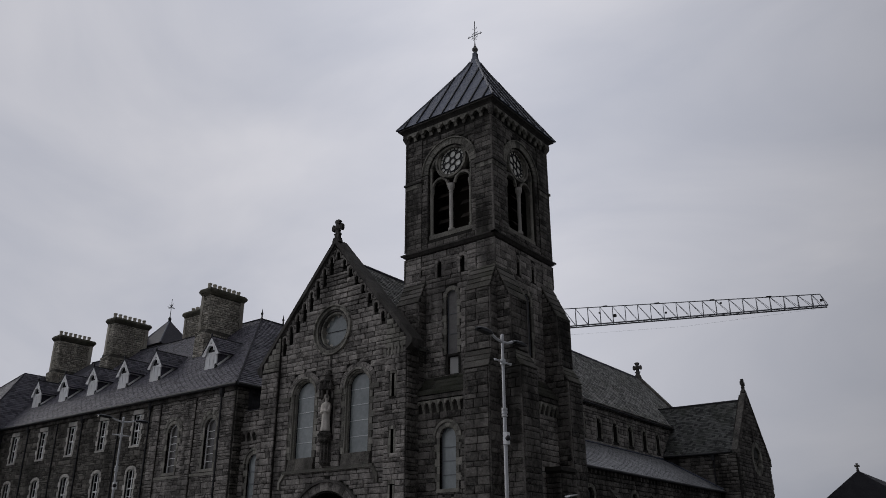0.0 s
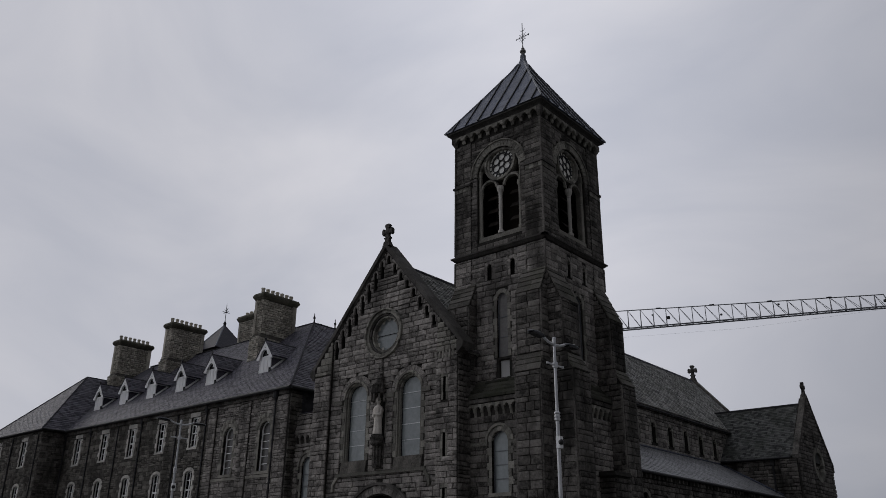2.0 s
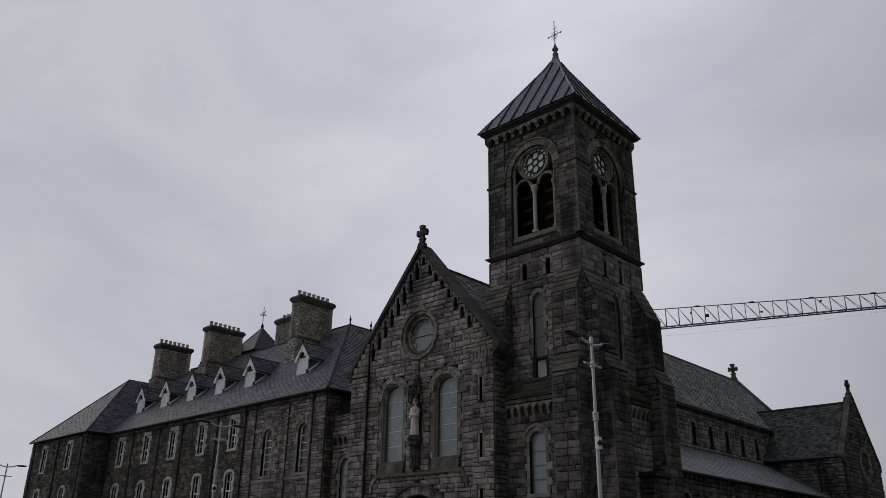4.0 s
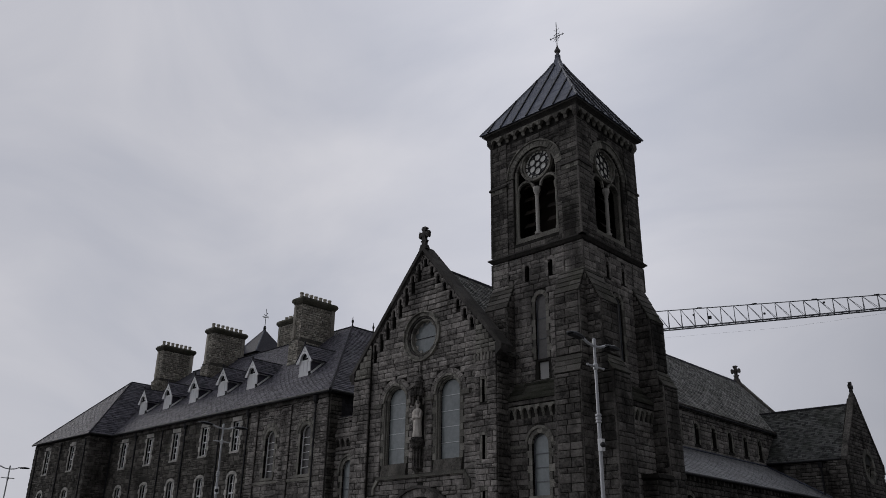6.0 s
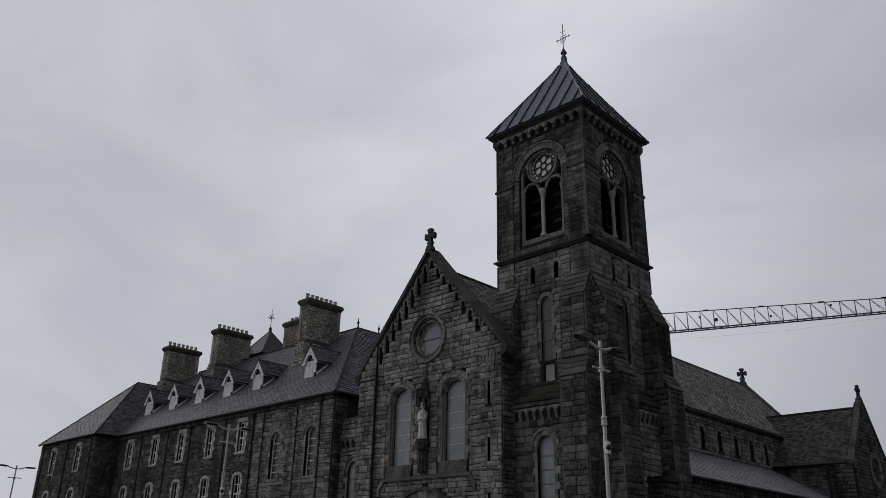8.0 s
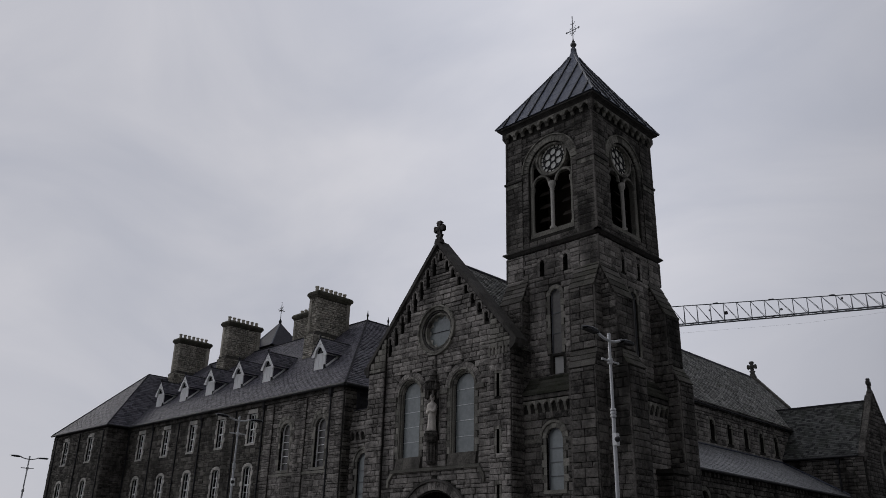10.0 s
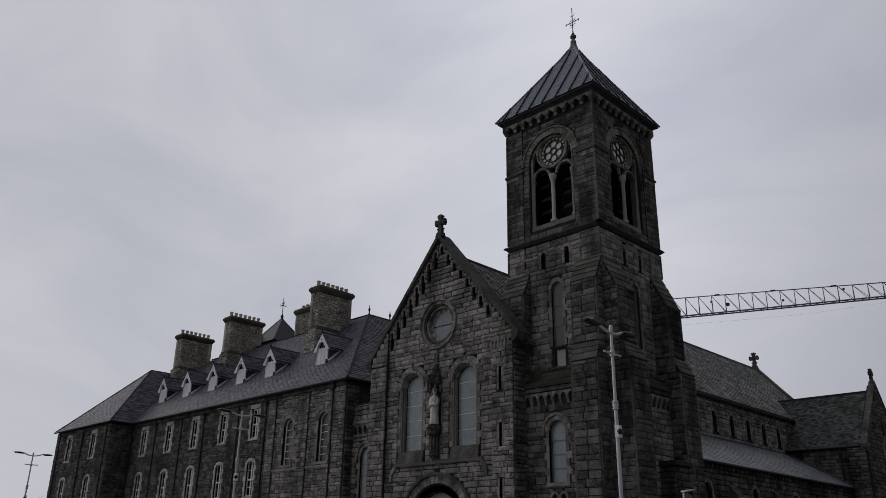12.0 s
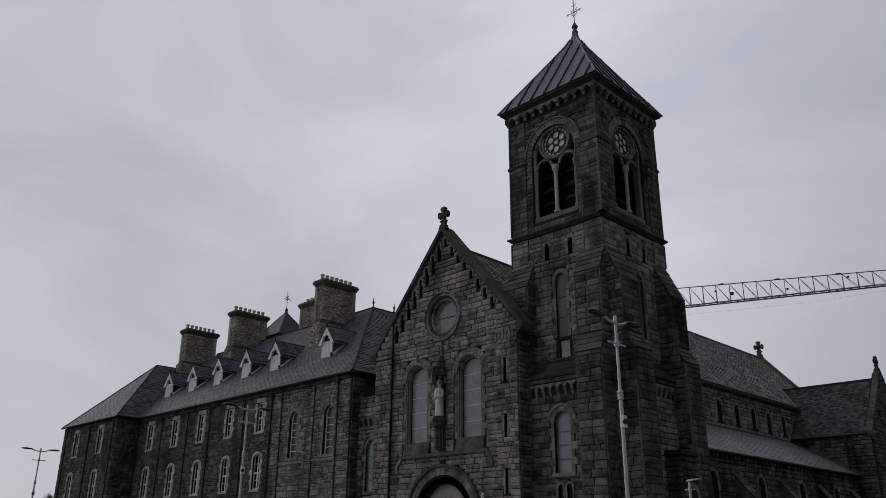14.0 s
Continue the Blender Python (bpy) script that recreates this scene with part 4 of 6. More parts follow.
SLOTS = [Arch(-0.06, 0.12, 21.42, 21.6)]
for k in range(8):
    for s, first_u, tall in ((-1, -0.43, 1.28), (1, 0.21, 0.66)):
        u = first_u + s * 0.6 * k
        top = rake(u) - 0.42 - 0.015 * k
        SLOTS.append(Arch(u, 0.15, top - tall, top - 0.15))
front = part("wall_front", pierced(GF, [(-5.8, 0), (5.8, 0), (5.8, rake(5.8)), (0, APEX), (-5.8, rake(5.8))], [*WINS, FROSE, DOOR, *SLOTS], 0.6), MORTAR, church, "rock-faced granite gable wall with dark joints")
part("wall_backing", Mesh().plate(GF, [(-5.7, 0), (5.7, 0), (5.7, rake(5.7)), (0, APEX), (-5.7, rake(5.7))], -0.95, -0.66), MORTAR, church)
stones(GF, -4.9, 4.9, 3.0, 22.0, front, FACE, [a for w in WINS for a in (Arch(w.c, 1.36, 7.25, 12.05), Arch(w.c, 1.57, 12.04, 12.05))] + [Disc(0, 16.12, 1.62), Arch(0.1, 3.25, 0, 3.23)] + [Arch(o.c, o.w + 0.02, o.foot - 0.02, o.spring) for o in SLOTS] + [Arch(0, 0.40, 8.9, 12.0, True)],
       edge=lambda a, b: (-min(4.9, max(0.05, (APEX - b) / RISE)), min(4.9, max(0.05, (APEX - b) / RISE))), pick=300, course=0.36, lengths=(0.6, 1.35))
for o in SLOTS[1:]:
    foot, r = max(o.foot, o.spring - 0.34), o.w + 0.12
    arc = lambda g: [(o.c + g * math.cos(math.pi * k / 8), o.spring + g * math.sin(math.pi * k / 8)) for k in range(9)]
    loop = [(o.c + o.w, foot), (o.c + r, foot)] + arc(r) + [(o.c - r, foot), (o.c - o.w, foot)] + arc(o.w)[::-1]
    part("corbel_arch", Mesh().plate(GF, loop, -0.02, 0.12), FACE, front)
for s in (-1, 1):
    # the piers at both ends of the front, with slits in one of them
    a, b = sorted((s * 4.85, s * 6.5))
    Q = Plane(GF.at(0, 0, 0.22), "front")
    slit = [Arch(s * 5.5, 0.11, h, h + 1.4, True) for h in (4.5, 7.65, 11.0)] if s > 0 else []
    pier = part("pier", pierced(Q, [(a, 0), (b, 0), (b, 14.0), (a, 14.0)], slit, 0.5), MORTAR, church, "square granite pier at the corner of the gable")
    rest = Mesh()
    stones(Q, a, b, 3.0, 13.9, pier, FACE, [o.grown(0.16) for o in slit], joined=rest, course=0.36, pick=90)
    for o in slit:
        slitw = part("slit_window", Mesh().plate(Q, o.outline(), -0.45, -0.4), DARK_GLASS, church)
        quoins(Q, o, slitw, DRESSED, 0.05, (0.15, 0.22), 0.45)
    # its right side takes darker granite: the shade there is put into the stone
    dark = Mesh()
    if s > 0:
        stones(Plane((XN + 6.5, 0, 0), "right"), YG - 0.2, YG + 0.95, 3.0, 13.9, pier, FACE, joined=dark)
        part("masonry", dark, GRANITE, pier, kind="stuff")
    part("masonry", rest, FACE, pier, kind="stuff")
    # dressed kneeler stones at the foot of the rake
    kn = part("kneeler", Mesh().plate(Q, [(s * 4.86, 14.0), (s * 6.6, 14.0), (s * 6.7, 14.25), (s * 4.86, rake(4.86) - 0.1)], -0.4, 0.0), MORTAR, church, "pale dressed stones at the foot of the gable")
    stones(Q, 0, 0, 14.0, 16.3, kn, DRESSED, edge=(lambda a, b: (4.86, max(4.87, (APEX - b) / RISE))) if s > 0 else (lambda a, b: (-max(4.87, (APEX - b) / RISE), -4.86)), course=0.4, lengths=(0.45, 0.8), depth=0.05)
    for j in range(6 if s > 0 else 0):
        u = s * 5.62 + (j - 3) * 0.27
        part("corbel", Mesh().slab(Q, u, u + 0.13, 13.55, 14.0, 0, 0.12), DRESSED, kn)
    part("kneeler_block", Mesh().plate(Q, [(s * 6.5, 13.7), (s * 6.95, 14.05), (s * 7.02, 14.4), (s * 6.5, 14.5)], -0.7, 0.12), COPING, kn)
    # coping slabs up the rake
    for j in range(7):
        u0, u1 = 7.0 - j * 1.0, 6.012 - j * 1.0
        u1 = max(u1, 0.0)
        m = Mesh().plate(GF, [(s * u0, rake(u0) - 0.06), (s * u1, rake(u1) - 0.06), (s * u1, rake(u1) + 0.32), (s * u0, rake(u0) + 0.32)], -0.85, 0.30)
        m.plate(GF, [(s * u0, rake(u0) - 0.24), (s * u1, rake(u1) - 0.24), (s * u1, rake(u1) - 0.065), (s * u0, rake(u0) - 0.065)], -0.3, 0.14)
        part("coping_stone", m, COPING, church)
celtic_cross("gable_cross", (XN + 0.05, YG - 0.1, 22.35), 1.68, church, COPING)
for w in WINS:
    m = Mesh()
    m.ring(GF, w.c, w.spring, 1.06, 1.2, -0.2, 0.13, n=20)
    m.ring(GF, w.c, w.spring, 0.97, 1.06, -0.25, 0.03, n=20)
    m.ring(GF, w.c, w.spring, 0.88, 0.97, -0.35, -0.10, n=20)
    for s in (-1, 1):
        for r0, r1, d0, d1 in ((0.88, 0.97, -0.35, -0.10), (0.97, 1.06, -0.25, 0.03)):
            e0, e1 = sorted((w.c + s * r0, w.c + s * r1))
            m.slab(GF, e0, e1, 7.95, 12.05, d0, d1)
    win = part("window", m, DRESSED, church, "tall round-headed window in stepped dressed stone")
    for k in range(15):
        part("voussoir", Mesh().ring(GF, w.c, w.spring, 1.2, 1.56, -0.05, 0.05, 12 * k + 0.6, 12 * k + 11.4, 1), FACE, win)
    for s in (-1, 1):
        j, v = 0, 7.95
        while v < 11.7:
            q = 0.22 + 0.24 * (j % 2)
            e0, e1 = sorted((w.c + s * 1.065, w.c + s * (1.06 + q)))
            part("jamb_stone", Mesh().slab(GF, e0, e1 - 0.006, v + 0.01, v + 0.4, -0.15, 0.05), DRESSED, win)
            v, j = v + 0.41, j + 1
    for k in range(3):
        a, b = w.c - 1.18 + 2.36 * k / 3, w.c - 1.18 + 2.36 * (k + 1) / 3 - 0.012
        part("window_sill", Mesh().hull([GF.at(a, 7.22, -0.3), GF.at(b, 7.22, -0.3), GF.at(b, 7.22, 0.14), GF.at(a, 7.22, 0.14)], [GF.at(a, 8.03, -0.30), GF.at(b, 8.03, -0.30), GF.at(b, 7.955, 0.02), GF.at(a, 7.955, 0.02)]), RUBBLE, win)
    part("pane", Mesh().plate(GF, Arch(w.c, 0.9, 7.95, 12.05).outline(16), -0.36, -0.32), PALE_GLAZING, win, "pale blue-grey leaded glass")
    f = Mesh()
    for k in range(5):
        v = 8.0 + k * 0.98
        part("glazing_bar", Mesh().slab(GF, w.c - 0.88, w.c + 0.88, v - 0.018, v + 0.018, -0.32, -0.29), STEEL, win, "thin pale glazing bar")
    f.ring(GF, w.c, 12.05, 0.85, 0.9, -0.32, -0.28, n=16)
    f.slab(GF, w.c - 0.88, w.c - 0.83, 7.95, 12.05, -0.32, -0.28).slab(GF, w.c + 0.83, w.c + 0.88, 7.95, 12.05, -0.32, -0.28)
    part("window_frame", f, IRON, win)
    for a, b in ((w.c - 2.0, w.c - 1.22), (w.c + 1.22, w.c + 1.9)):
        part("impost_band", Mesh().slab(GF, a, b, 11.72, 12.02, 0, 0.2), DRESSED, win)
m = Mesh().ring(GF, 0, 16.12, 1.4, 1.62, -0.2, 0.12, 0, 360, 22, 0.7)
m.ring(GF, 0, 16.12, 1.62, 1.72, -0.05, 0.24, 0, 360, 44)
rw = part("rose_window", m, DRESSED, church, "round window in moulded dressed stone")
part("moulding", Mesh().ring(GF, 0, 16.12, 1.27, 1.36, -0.3, 0.04, 0, 360, 36), COPING, rw)
part("moulding", Mesh().ring(GF, 0, 16.12, 1.13, 1.25, -0.4, -0.06, 0, 360, 18, 0.8), DRESSED, rw)
part("pane", Mesh().plate(GF, Disc(0, 16.12, 1.2).outline(), -0.46, -0.42), PALE_GLAZING, rw)
cusp = Mesh()
for k in range(12):
    a = math.tau * k / 12
    e, q = Vector((math.cos(a), math.sin(a))), Vector((-math.sin(a), math.cos(a)))
    cusp.plate(GF, [(p.x, 16.12 + p.y) for p in (e * 1.18 - q * 0.26, e * 1.18 + q * 0.26, e * 1.0 + q * 0.10, e * 0.92, e * 1.0 - q * 0.10)], -0.42, -0.38)
part("cusp", cusp, PALE, rw)
part("glazing_bar", Mesh().slab(GF, -1.1, 1.1, 16.09, 16.13, -0.42, -0.38), IRON, rw)
# niche with its canopy, pedestal and shaft between the windows
# no stones behind the statue: bare dark mortar stands for a deep niche's shade
niche = Mesh()
niche.slab(GF, -0.5, -0.4, 9.2, 11.9, -0.1, 0.1).slab(GF, 0.4, 0.5, 9.2, 11.9, -0.1, 0.1).slab(GF, -0.36, 0.36, 7.3, 9.2, -0.1, 0.16)
niche.lathe(GF.at(0, 12.75, 0.1), [(0, 0.16), (0.5, 0.12), (0.6, 0.2), (0.75, 0.1), (1.7, 0.08)], 8)
part("niche", niche, GRANITE, church, "stone niche strip between the two windows")
canopy = Mesh()
canopy.lathe(GF.at(0, 11.95, 0.3), [(0, 0.34), (0.12, 0.50), (0.3, 0.50), (0.36, 0.42), (0.55, 0.36), (0.6, 0.44), (0.68, 0.44), (0.72, 0.3), (1.0, 0.22), (1.05, 0.28), (1.12, 0.2), (1.3, 0.1)], 8)
for k in range(5):
    a = math.pi + math.pi * k / 4
    p = GF.at(0.46 * math.cos(a), 11.45, 0.3 - 0.46 * math.sin(a))
    canopy.lathe(p, [(0, 0.03), (0.1, 0.09), (0.2, 0.07), (0.5, 0.075)], 6)
for k in range(4):
    a = math.pi + math.pi * (k + 0.5) / 4
    p = GF.at(0.44 * math.cos(a), 12.0, 0.3 - 0.44 * math.sin(a))
    canopy.lathe(p, [(0, 0.14), (0.3, 0.12), (0.62, 0.02)], 5)
part("canopy", canopy, GRANITE, church, "dark carved stone canopy over the statue")
ped = Mesh().lathe(GF.at(0, 7.35, 0.30), [(0, 0.22), (0.15, 0.34), (0.3, 0.26), (0.4, 0.24), (1.25, 0.24), (1.3, 0.27), (1.42, 0.4), (1.55, 0.46), (1.6, 0.38), (1.72, 0.44), (1.82, 0.5), (1.9, 0.5), (1.94, 0.42), (2.05, 0.42)], 8)
for k in range(5):
    a = math.pi + math.pi * k / 4
    ped.lathe(GF.at(0.27 * math.cos(a), 7.45, 0.3 - 0.27 * math.sin(a)), [(0, 0.06), (0.08, 0.05), (1.1, 0.045), (1.2, 0.08)], 6)
part("pedestal", ped, GRANITE, church, "carved stone pedestal bracket")
st = Mesh().lathe(GF.at(0, 9.38, 0.32), [(0, 0.36), (0.12, 0.40), (0.5, 0.34), (0.95, 0.30), (1.3, 0.33), (1.6, 0.40), (1.76, 0.38), (1.86, 0.2), (1.93, 0.11), (2.0, 0.12), (2.08, 0.17), (2.2, 0.19), (2.32, 0.17), (2.42, 0.07)], 20)
for i, p in enumerate(st.v):
    dx, dy = p[0] - XN, p[1] - YG + 0.32
    k = 1 + (0.17 * math.sin(8 * math.atan2(dy, dx) + p[2] * 1.3) if p[2] < 11.0 else 0.0)
    st.v[i] = (XN + dx * k * 0.78, YG - 0.32 + dy * k * (0.75 if p[2] < 11.3 else 0.9), p[2])
for s in (-1, 1):
    st.tube([(XN + s * 0.28, YG - 0.36, 11.0), (XN + s * 0.32, YG - 0.44, 10.6), (XN + s * 0.05, YG - 0.62, 10.66 + s * 0.06)], 0.09, 8)
single("statue", st, STATUE, "pale draped stone statue standing on a pedestal", "statue", smooth=True)
sc = Mesh().slab(GF, -3.85, 3.95, 7.0, 7.2, 0, 0.22)
for s in (-1, 1):
    sc.plate(GF, [(s * 3.85 + 0.05, 7.19), (s * 4.3 + 0.05, 6.55), (s * 4.3 + 0.05, 6.1), (s * 4.12 + 0.05, 6.1), (s * 4.12 + 0.05, 6.5), (s * 3.7 + 0.05, 7.0)], 0, 0.2)
part("string_course", sc, DRESSED, church)
dm = Mesh().ring(GF, 0.1, 3.23, 2.1, 2.5, -0.42, 0.0, n=21, gap=0.5)
for s in (-1, 1):
    dm.slab(GF, 0.1 + s * 2.62 - 0.5, 0.1 + s * 2.62 + 0.5, 0, 3.23, -0.05, 0.1)
doorway = part("doorway", dm, DRESSED, church, "great round church doorway arch of stepped orders")
part("hood_mould", Mesh().ring(GF, 0.1, 3.23, 3.1, 3.26, -0.05, 0.24, n=36), COPING, doorway, "dark hood mould over the arch")
part("moulding", Mesh().ring(GF, 0.1, 3.23, 2.51, 2.6, -0.36, -0.14, n=36), GRANITE, doorway)
for k in range(25):
    part("voussoir", Mesh().ring(GF, 0.1, 3.23, 2.61, 3.09, -0.3, 0.12, 7.2 * k + 0.25, 7.2 * k + 6.95, 1), FACE, doorway)
part("tympanum", Mesh().plate(GF, Arch(0.1, 2.1, 2.6, 3.23).outline(24), -0.5, -0.4), TYMPANUM, doorway, "pale carved tympanum")
rel = Mesh()
rr = random.Random(3)
for k in range(26):
    a, r = rr.uniform(0.2, 2.9), rr.uniform(0.2, 1.5)
    rel.lathe(GF.at(0.1 + r * math.cos(a), 3.2 + r * math.sin(a), -0.42), [(0, 0.16), (0.05, 0.12), (0.09, 0.04)], 7, (0, -1, 0))
part("carving", rel, TYMPANUM, doorway)
dl = Mesh()
for k in range(14):
    dl.slab(GF, -1.98 + 0.3 * k, -1.69 + 0.3 * k, 0.02, 2.6, -0.5, -0.42)
part("door", dl, OAK, doorway, "closed dark oak double door")

# nave
NH, EAVE, RIDGE, Y1 = 6.5, 14.2, 21.4, 44.4
nave = Mesh().box((XN - NH, YG + 0.7, 0), (XN - NH + 0.6, Y1, EAVE))
nave.plate(Plane((XN, Y1, 0), "front"), [(-NH, 0), (NH, 0), (NH, EAVE), (0, RIDGE), (-NH, EAVE)], 0.0, 0.6)
part("wall_nave", nave, MORTAR, church)
CL = Plane((XN + NH, 0, 0), "right")
CLERE = [Arch(13.7 + 3.07 * k, 0.36, 11.3, 12.62) for k in range(7)]
cw = part("wall_clerestory", pierced(CL, [(YG + 0.7, 0), (Y1, 0), (Y1, EAVE), (YG + 0.7, EAVE)], CLERE, 0.6), MORTAR, church, "granite clerestory wall above the aisle roof")
stones(CL, 9.0, 36.0, 10.7, 13.8, cw, FACE, [o.grown(0.25) for o in CLERE], course=0.36, lengths=(0.5, 1.1), pick=120)
for o in CLERE:
    lancet("clerestory_window", CL, o, church, DARK_GLASS, 2, 0.35, sill=False)
for k in range(56):
    part("corbel", Mesh().slab(CL, 4.0 + 0.6 * k, 4.24 + 0.6 * k, 13.8, 14.08, -0.02, 0.2), GRANITE, cw)
part("eaves_band", Mesh().slab(CL, 3.6, 37.0, 14.085, 14.2, -0.02, 0.3), GRANITE, cw)
r0, r1 = (XN + NH + 0.35, EAVE - 0.3), (XN, RIDGE)
solid = Mesh().hull([(XN - NH - 0.35, YG + 0.75, EAVE - 0.3), (XN + NH + 0.35, YG + 0.75, EAVE - 0.3), (XN, YG + 0.75, RIDGE)],
                    [(XN - NH - 0.35, Y1 - 0.15, EAVE - 0.3), (XN + NH + 0.35, Y1 - 0.15, EAVE - 0.3), (XN, Y1 - 0.15, RIDGE)])
nr = part("roof", solid, NAVE_SLATE, church, "steep weathered grey slate roof")
sm = Mesh()
slope_slates([(r0[0], YG + 0.8, r0[1]), (r0[0], Y1 - 0.32, r0[1]), (XN, Y1 - 0.32, RIDGE), (XN, YG + 0.8, RIDGE)], sm, size=(0.40, 0.27))
part("slate_cover", sm, NAVE_SLATE, nr, kind="stuff")
rd = Mesh()
for k in range(96):
    rd.box((XN - 0.12, YG + 0.9 + 0.5 * k, RIDGE - 0.08), (XN + 0.12, YG + 1.385 + 0.5 * k, RIDGE + 0.1))
part("ridge_tiles", rd, SLATE, nr, kind="stuff")
EG = Plane((XN, Y1, 0), "front")
for s in (-1, 1):
    m = Mesh().plate(EG, [(s * 7.0, 13.0), (0, 20.9), (0, 21.75), (s * 7.0, 13.95)], -0.5, 0.3)
    part("coping_stone", m, GRANITE, church)
celtic_cross("gable_cross", (XN, Y1 - 0.1, 21.5), 1.8, church, COPING)
gut = Mesh().rod((XN + NH + 0.38, 3.5, 13.92), (XN + NH + 0.38, 36.5, 13.92), 0.08, 8)
part("gutter", gut, IRON, church)

# aisle
XA = 3.55
AW = Plane((XA, 0, 0), "right")
AWIN = [Arch(7.0 + 6.83 * k, 0.5, 3.0, 5.75) for k in range(4)]
aw = part("wall_aisle", pierced(AW, [(3.9, 0), (33.15, 0), (33.15, 7.55), (3.9, 7.55)], AWIN, 0.6), MORTAR, church, "low granite aisle wall with buttresses")
stones(AW, 3.9, 33.15, 3.0, 7.1, aw, GRANITE, [o.grown(0.3) for o in AWIN], course=0.36, lengths=(0.5, 1.1), pick=100)
for o in AWIN:
    lancet("aisle_window", AW, o, church, DARK_GLASS, 2, 0.35, sill=False)
for k in range(4):
    y = 10.2 + 6.84 * k
    prof = [(0, 0), (1.25, 0), (1.25, 4.6), (0, 6.3)]
    b = part("buttress", Mesh().hull([AW.at(y - 0.4, h, d) for d, h in prof], [AW.at(y + 0.4, h, d) for d, h in prof]), GRANITE, church, "sloped stone aisle buttress")
    cap = Mesh()
    for j in range(4):
        a, c = j / 4, (j + 1) / 4 - 0.02
        cap.hull([AW.at(y - 0.46, 4.6 + 1.7 * a - 0.02, 1.3 * (1 - a)), AW.at(y + 0.46, 4.6 + 1.7 * a - 0.02, 1.3 * (1 - a)), AW.at(y + 0.46, 4.6 + 1.7 * a + 0.14, 1.3 * (1 - a)), AW.at(y - 0.46, 4.6 + 1.7 * a + 0.14, 1.3 * (1 - a))],
                 [AW.at(y - 0.46, 4.6 + 1.7 * c, 1.3 * (1 - c)), AW.at(y + 0.46, 4.6 + 1.7 * c, 1.3 * (1 - c)), AW.at(y + 0.46, 4.6 + 1.7 * c + 0.08, 1.3 * (1 - c)), AW.at(y - 0.46, 4.6 + 1.7 * c + 0.08, 1.3 * (1 - c))])
    part("weathering", cap, MOSSY, b)
for k in range(50):
    part("corbel", Mesh().slab(AW, 4.0 + 0.6 * k, 4.22 + 0.6 * k, 7.14, 7.4, -0.02, 0.16), GRANITE, aw)
ar = part("aisle_roof", Mesh().hull([(XA + 0.3, 3.7, 7.55), (XN + NH, 3.7, 7.55), (XN + NH, 3.7, 10.75)], [(XA + 0.3, 33.15, 7.55), (XN + NH, 33.15, 7.55), (XN + NH, 33.15, 10.75)]), AISLE_SLATE, church, "pale damp slate lean-to roof over the aisle")
sm = Mesh()
slope_slates([(XA + 0.32, 3.7, 7.57), (XA + 0.32, 33.15, 7.57), (XN + NH + 0.02, 33.15, 10.77), (XN + NH + 0.02, 3.7, 10.77)], sm, size=(0.5, 0.34), lift=0.012)
part("slate_cover", sm, AISLE_SLATE, ar, kind="stuff")
part("abutment_flashing", Mesh().rod((XN + NH + 0.04, 3.7, 10.82), (XN + NH + 0.04, 33.15, 10.82), 0.09, 6).tube([(XN + NH, 33.1, 10.85), (XA + 0.3, 33.1, 7.65)], 0.09, 6), LEAD, ar)
part("gutter", Mesh().rod((XA + 0.36, 3.7, 7.47), (XA + 0.36, 33.15, 7.47), 0.09, 8), IRON, ar)

# transept
XT, YT0, YT1, TR, TE = 5.2, 33.2, 43.0, 16.4, 11.1
YC = (YT0 + YT1) / 2
TG = Plane((XT, YC, 0), "right")
hw = (YT1 - YT0) / 2
TLIGHTS = [Arch(u, 0.36, 4.8, 7.0) for u in (-1.78, 1.53)]
TROSE = Disc(0.75, 10.85, 1.35)
tw = part("wall_transept", pierced(TG, [(-hw, 0), (hw, 0), (hw, TE), (0, 17.0), (-hw, TE)], [TROSE, *TLIGHTS], 0.6), MORTAR, church, "granite transept gable wall")
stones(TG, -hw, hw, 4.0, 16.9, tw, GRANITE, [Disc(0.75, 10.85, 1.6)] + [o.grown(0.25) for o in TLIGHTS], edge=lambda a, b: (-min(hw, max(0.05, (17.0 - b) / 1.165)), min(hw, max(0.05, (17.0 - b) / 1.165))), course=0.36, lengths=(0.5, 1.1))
trm = Mesh().ring(TG, 0.75, 10.85, 1.1, 1.6, -0.2, 0.1, 0, 360, 24, 0.5)
for k in range(6):
    a = math.tau * k / 6
    trm.ring(TG, 0.75 + 0.62 * math.cos(a), 10.85 + 0.62 * math.sin(a), 0.26, 0.36, -0.35, -0.2, 0, 360, 14)
trose = part("rose_window", trm, DRESSED, church)
part("pane", Mesh().plate(TG, Disc(0.75, 10.85, 1.2).outline(), -0.42, -0.38), DARK_GLASS, trose)
for o in TLIGHTS:
    lancet("transept_window", TG, o, church, DARK_GLASS, 2, 0.35, sill=False)
TW = Plane((0, YT0, 0), "front")
ww = part("wall_transept_side", Mesh().slab(TW, XN + NH + 0.02, XT - 0.6, 0, TE, -0.5, 0), MORTAR, church)
stones(TW, XN + NH + 0.1, XT, 4.0, TE - 0.2, ww, GRANITE, course=0.36, lengths=(0.5, 1.1))
pier = part("pier", Mesh().slab(TW, XT - 1.5, XT + 0.05, 0, TE - 0.2, 0, 0.4), MORTAR, church)
stones(Plane((0, YT0 - 0.4, 0), "front"), XT - 1.5, XT, 4.0, TE - 0.25, pier, GRANITE)
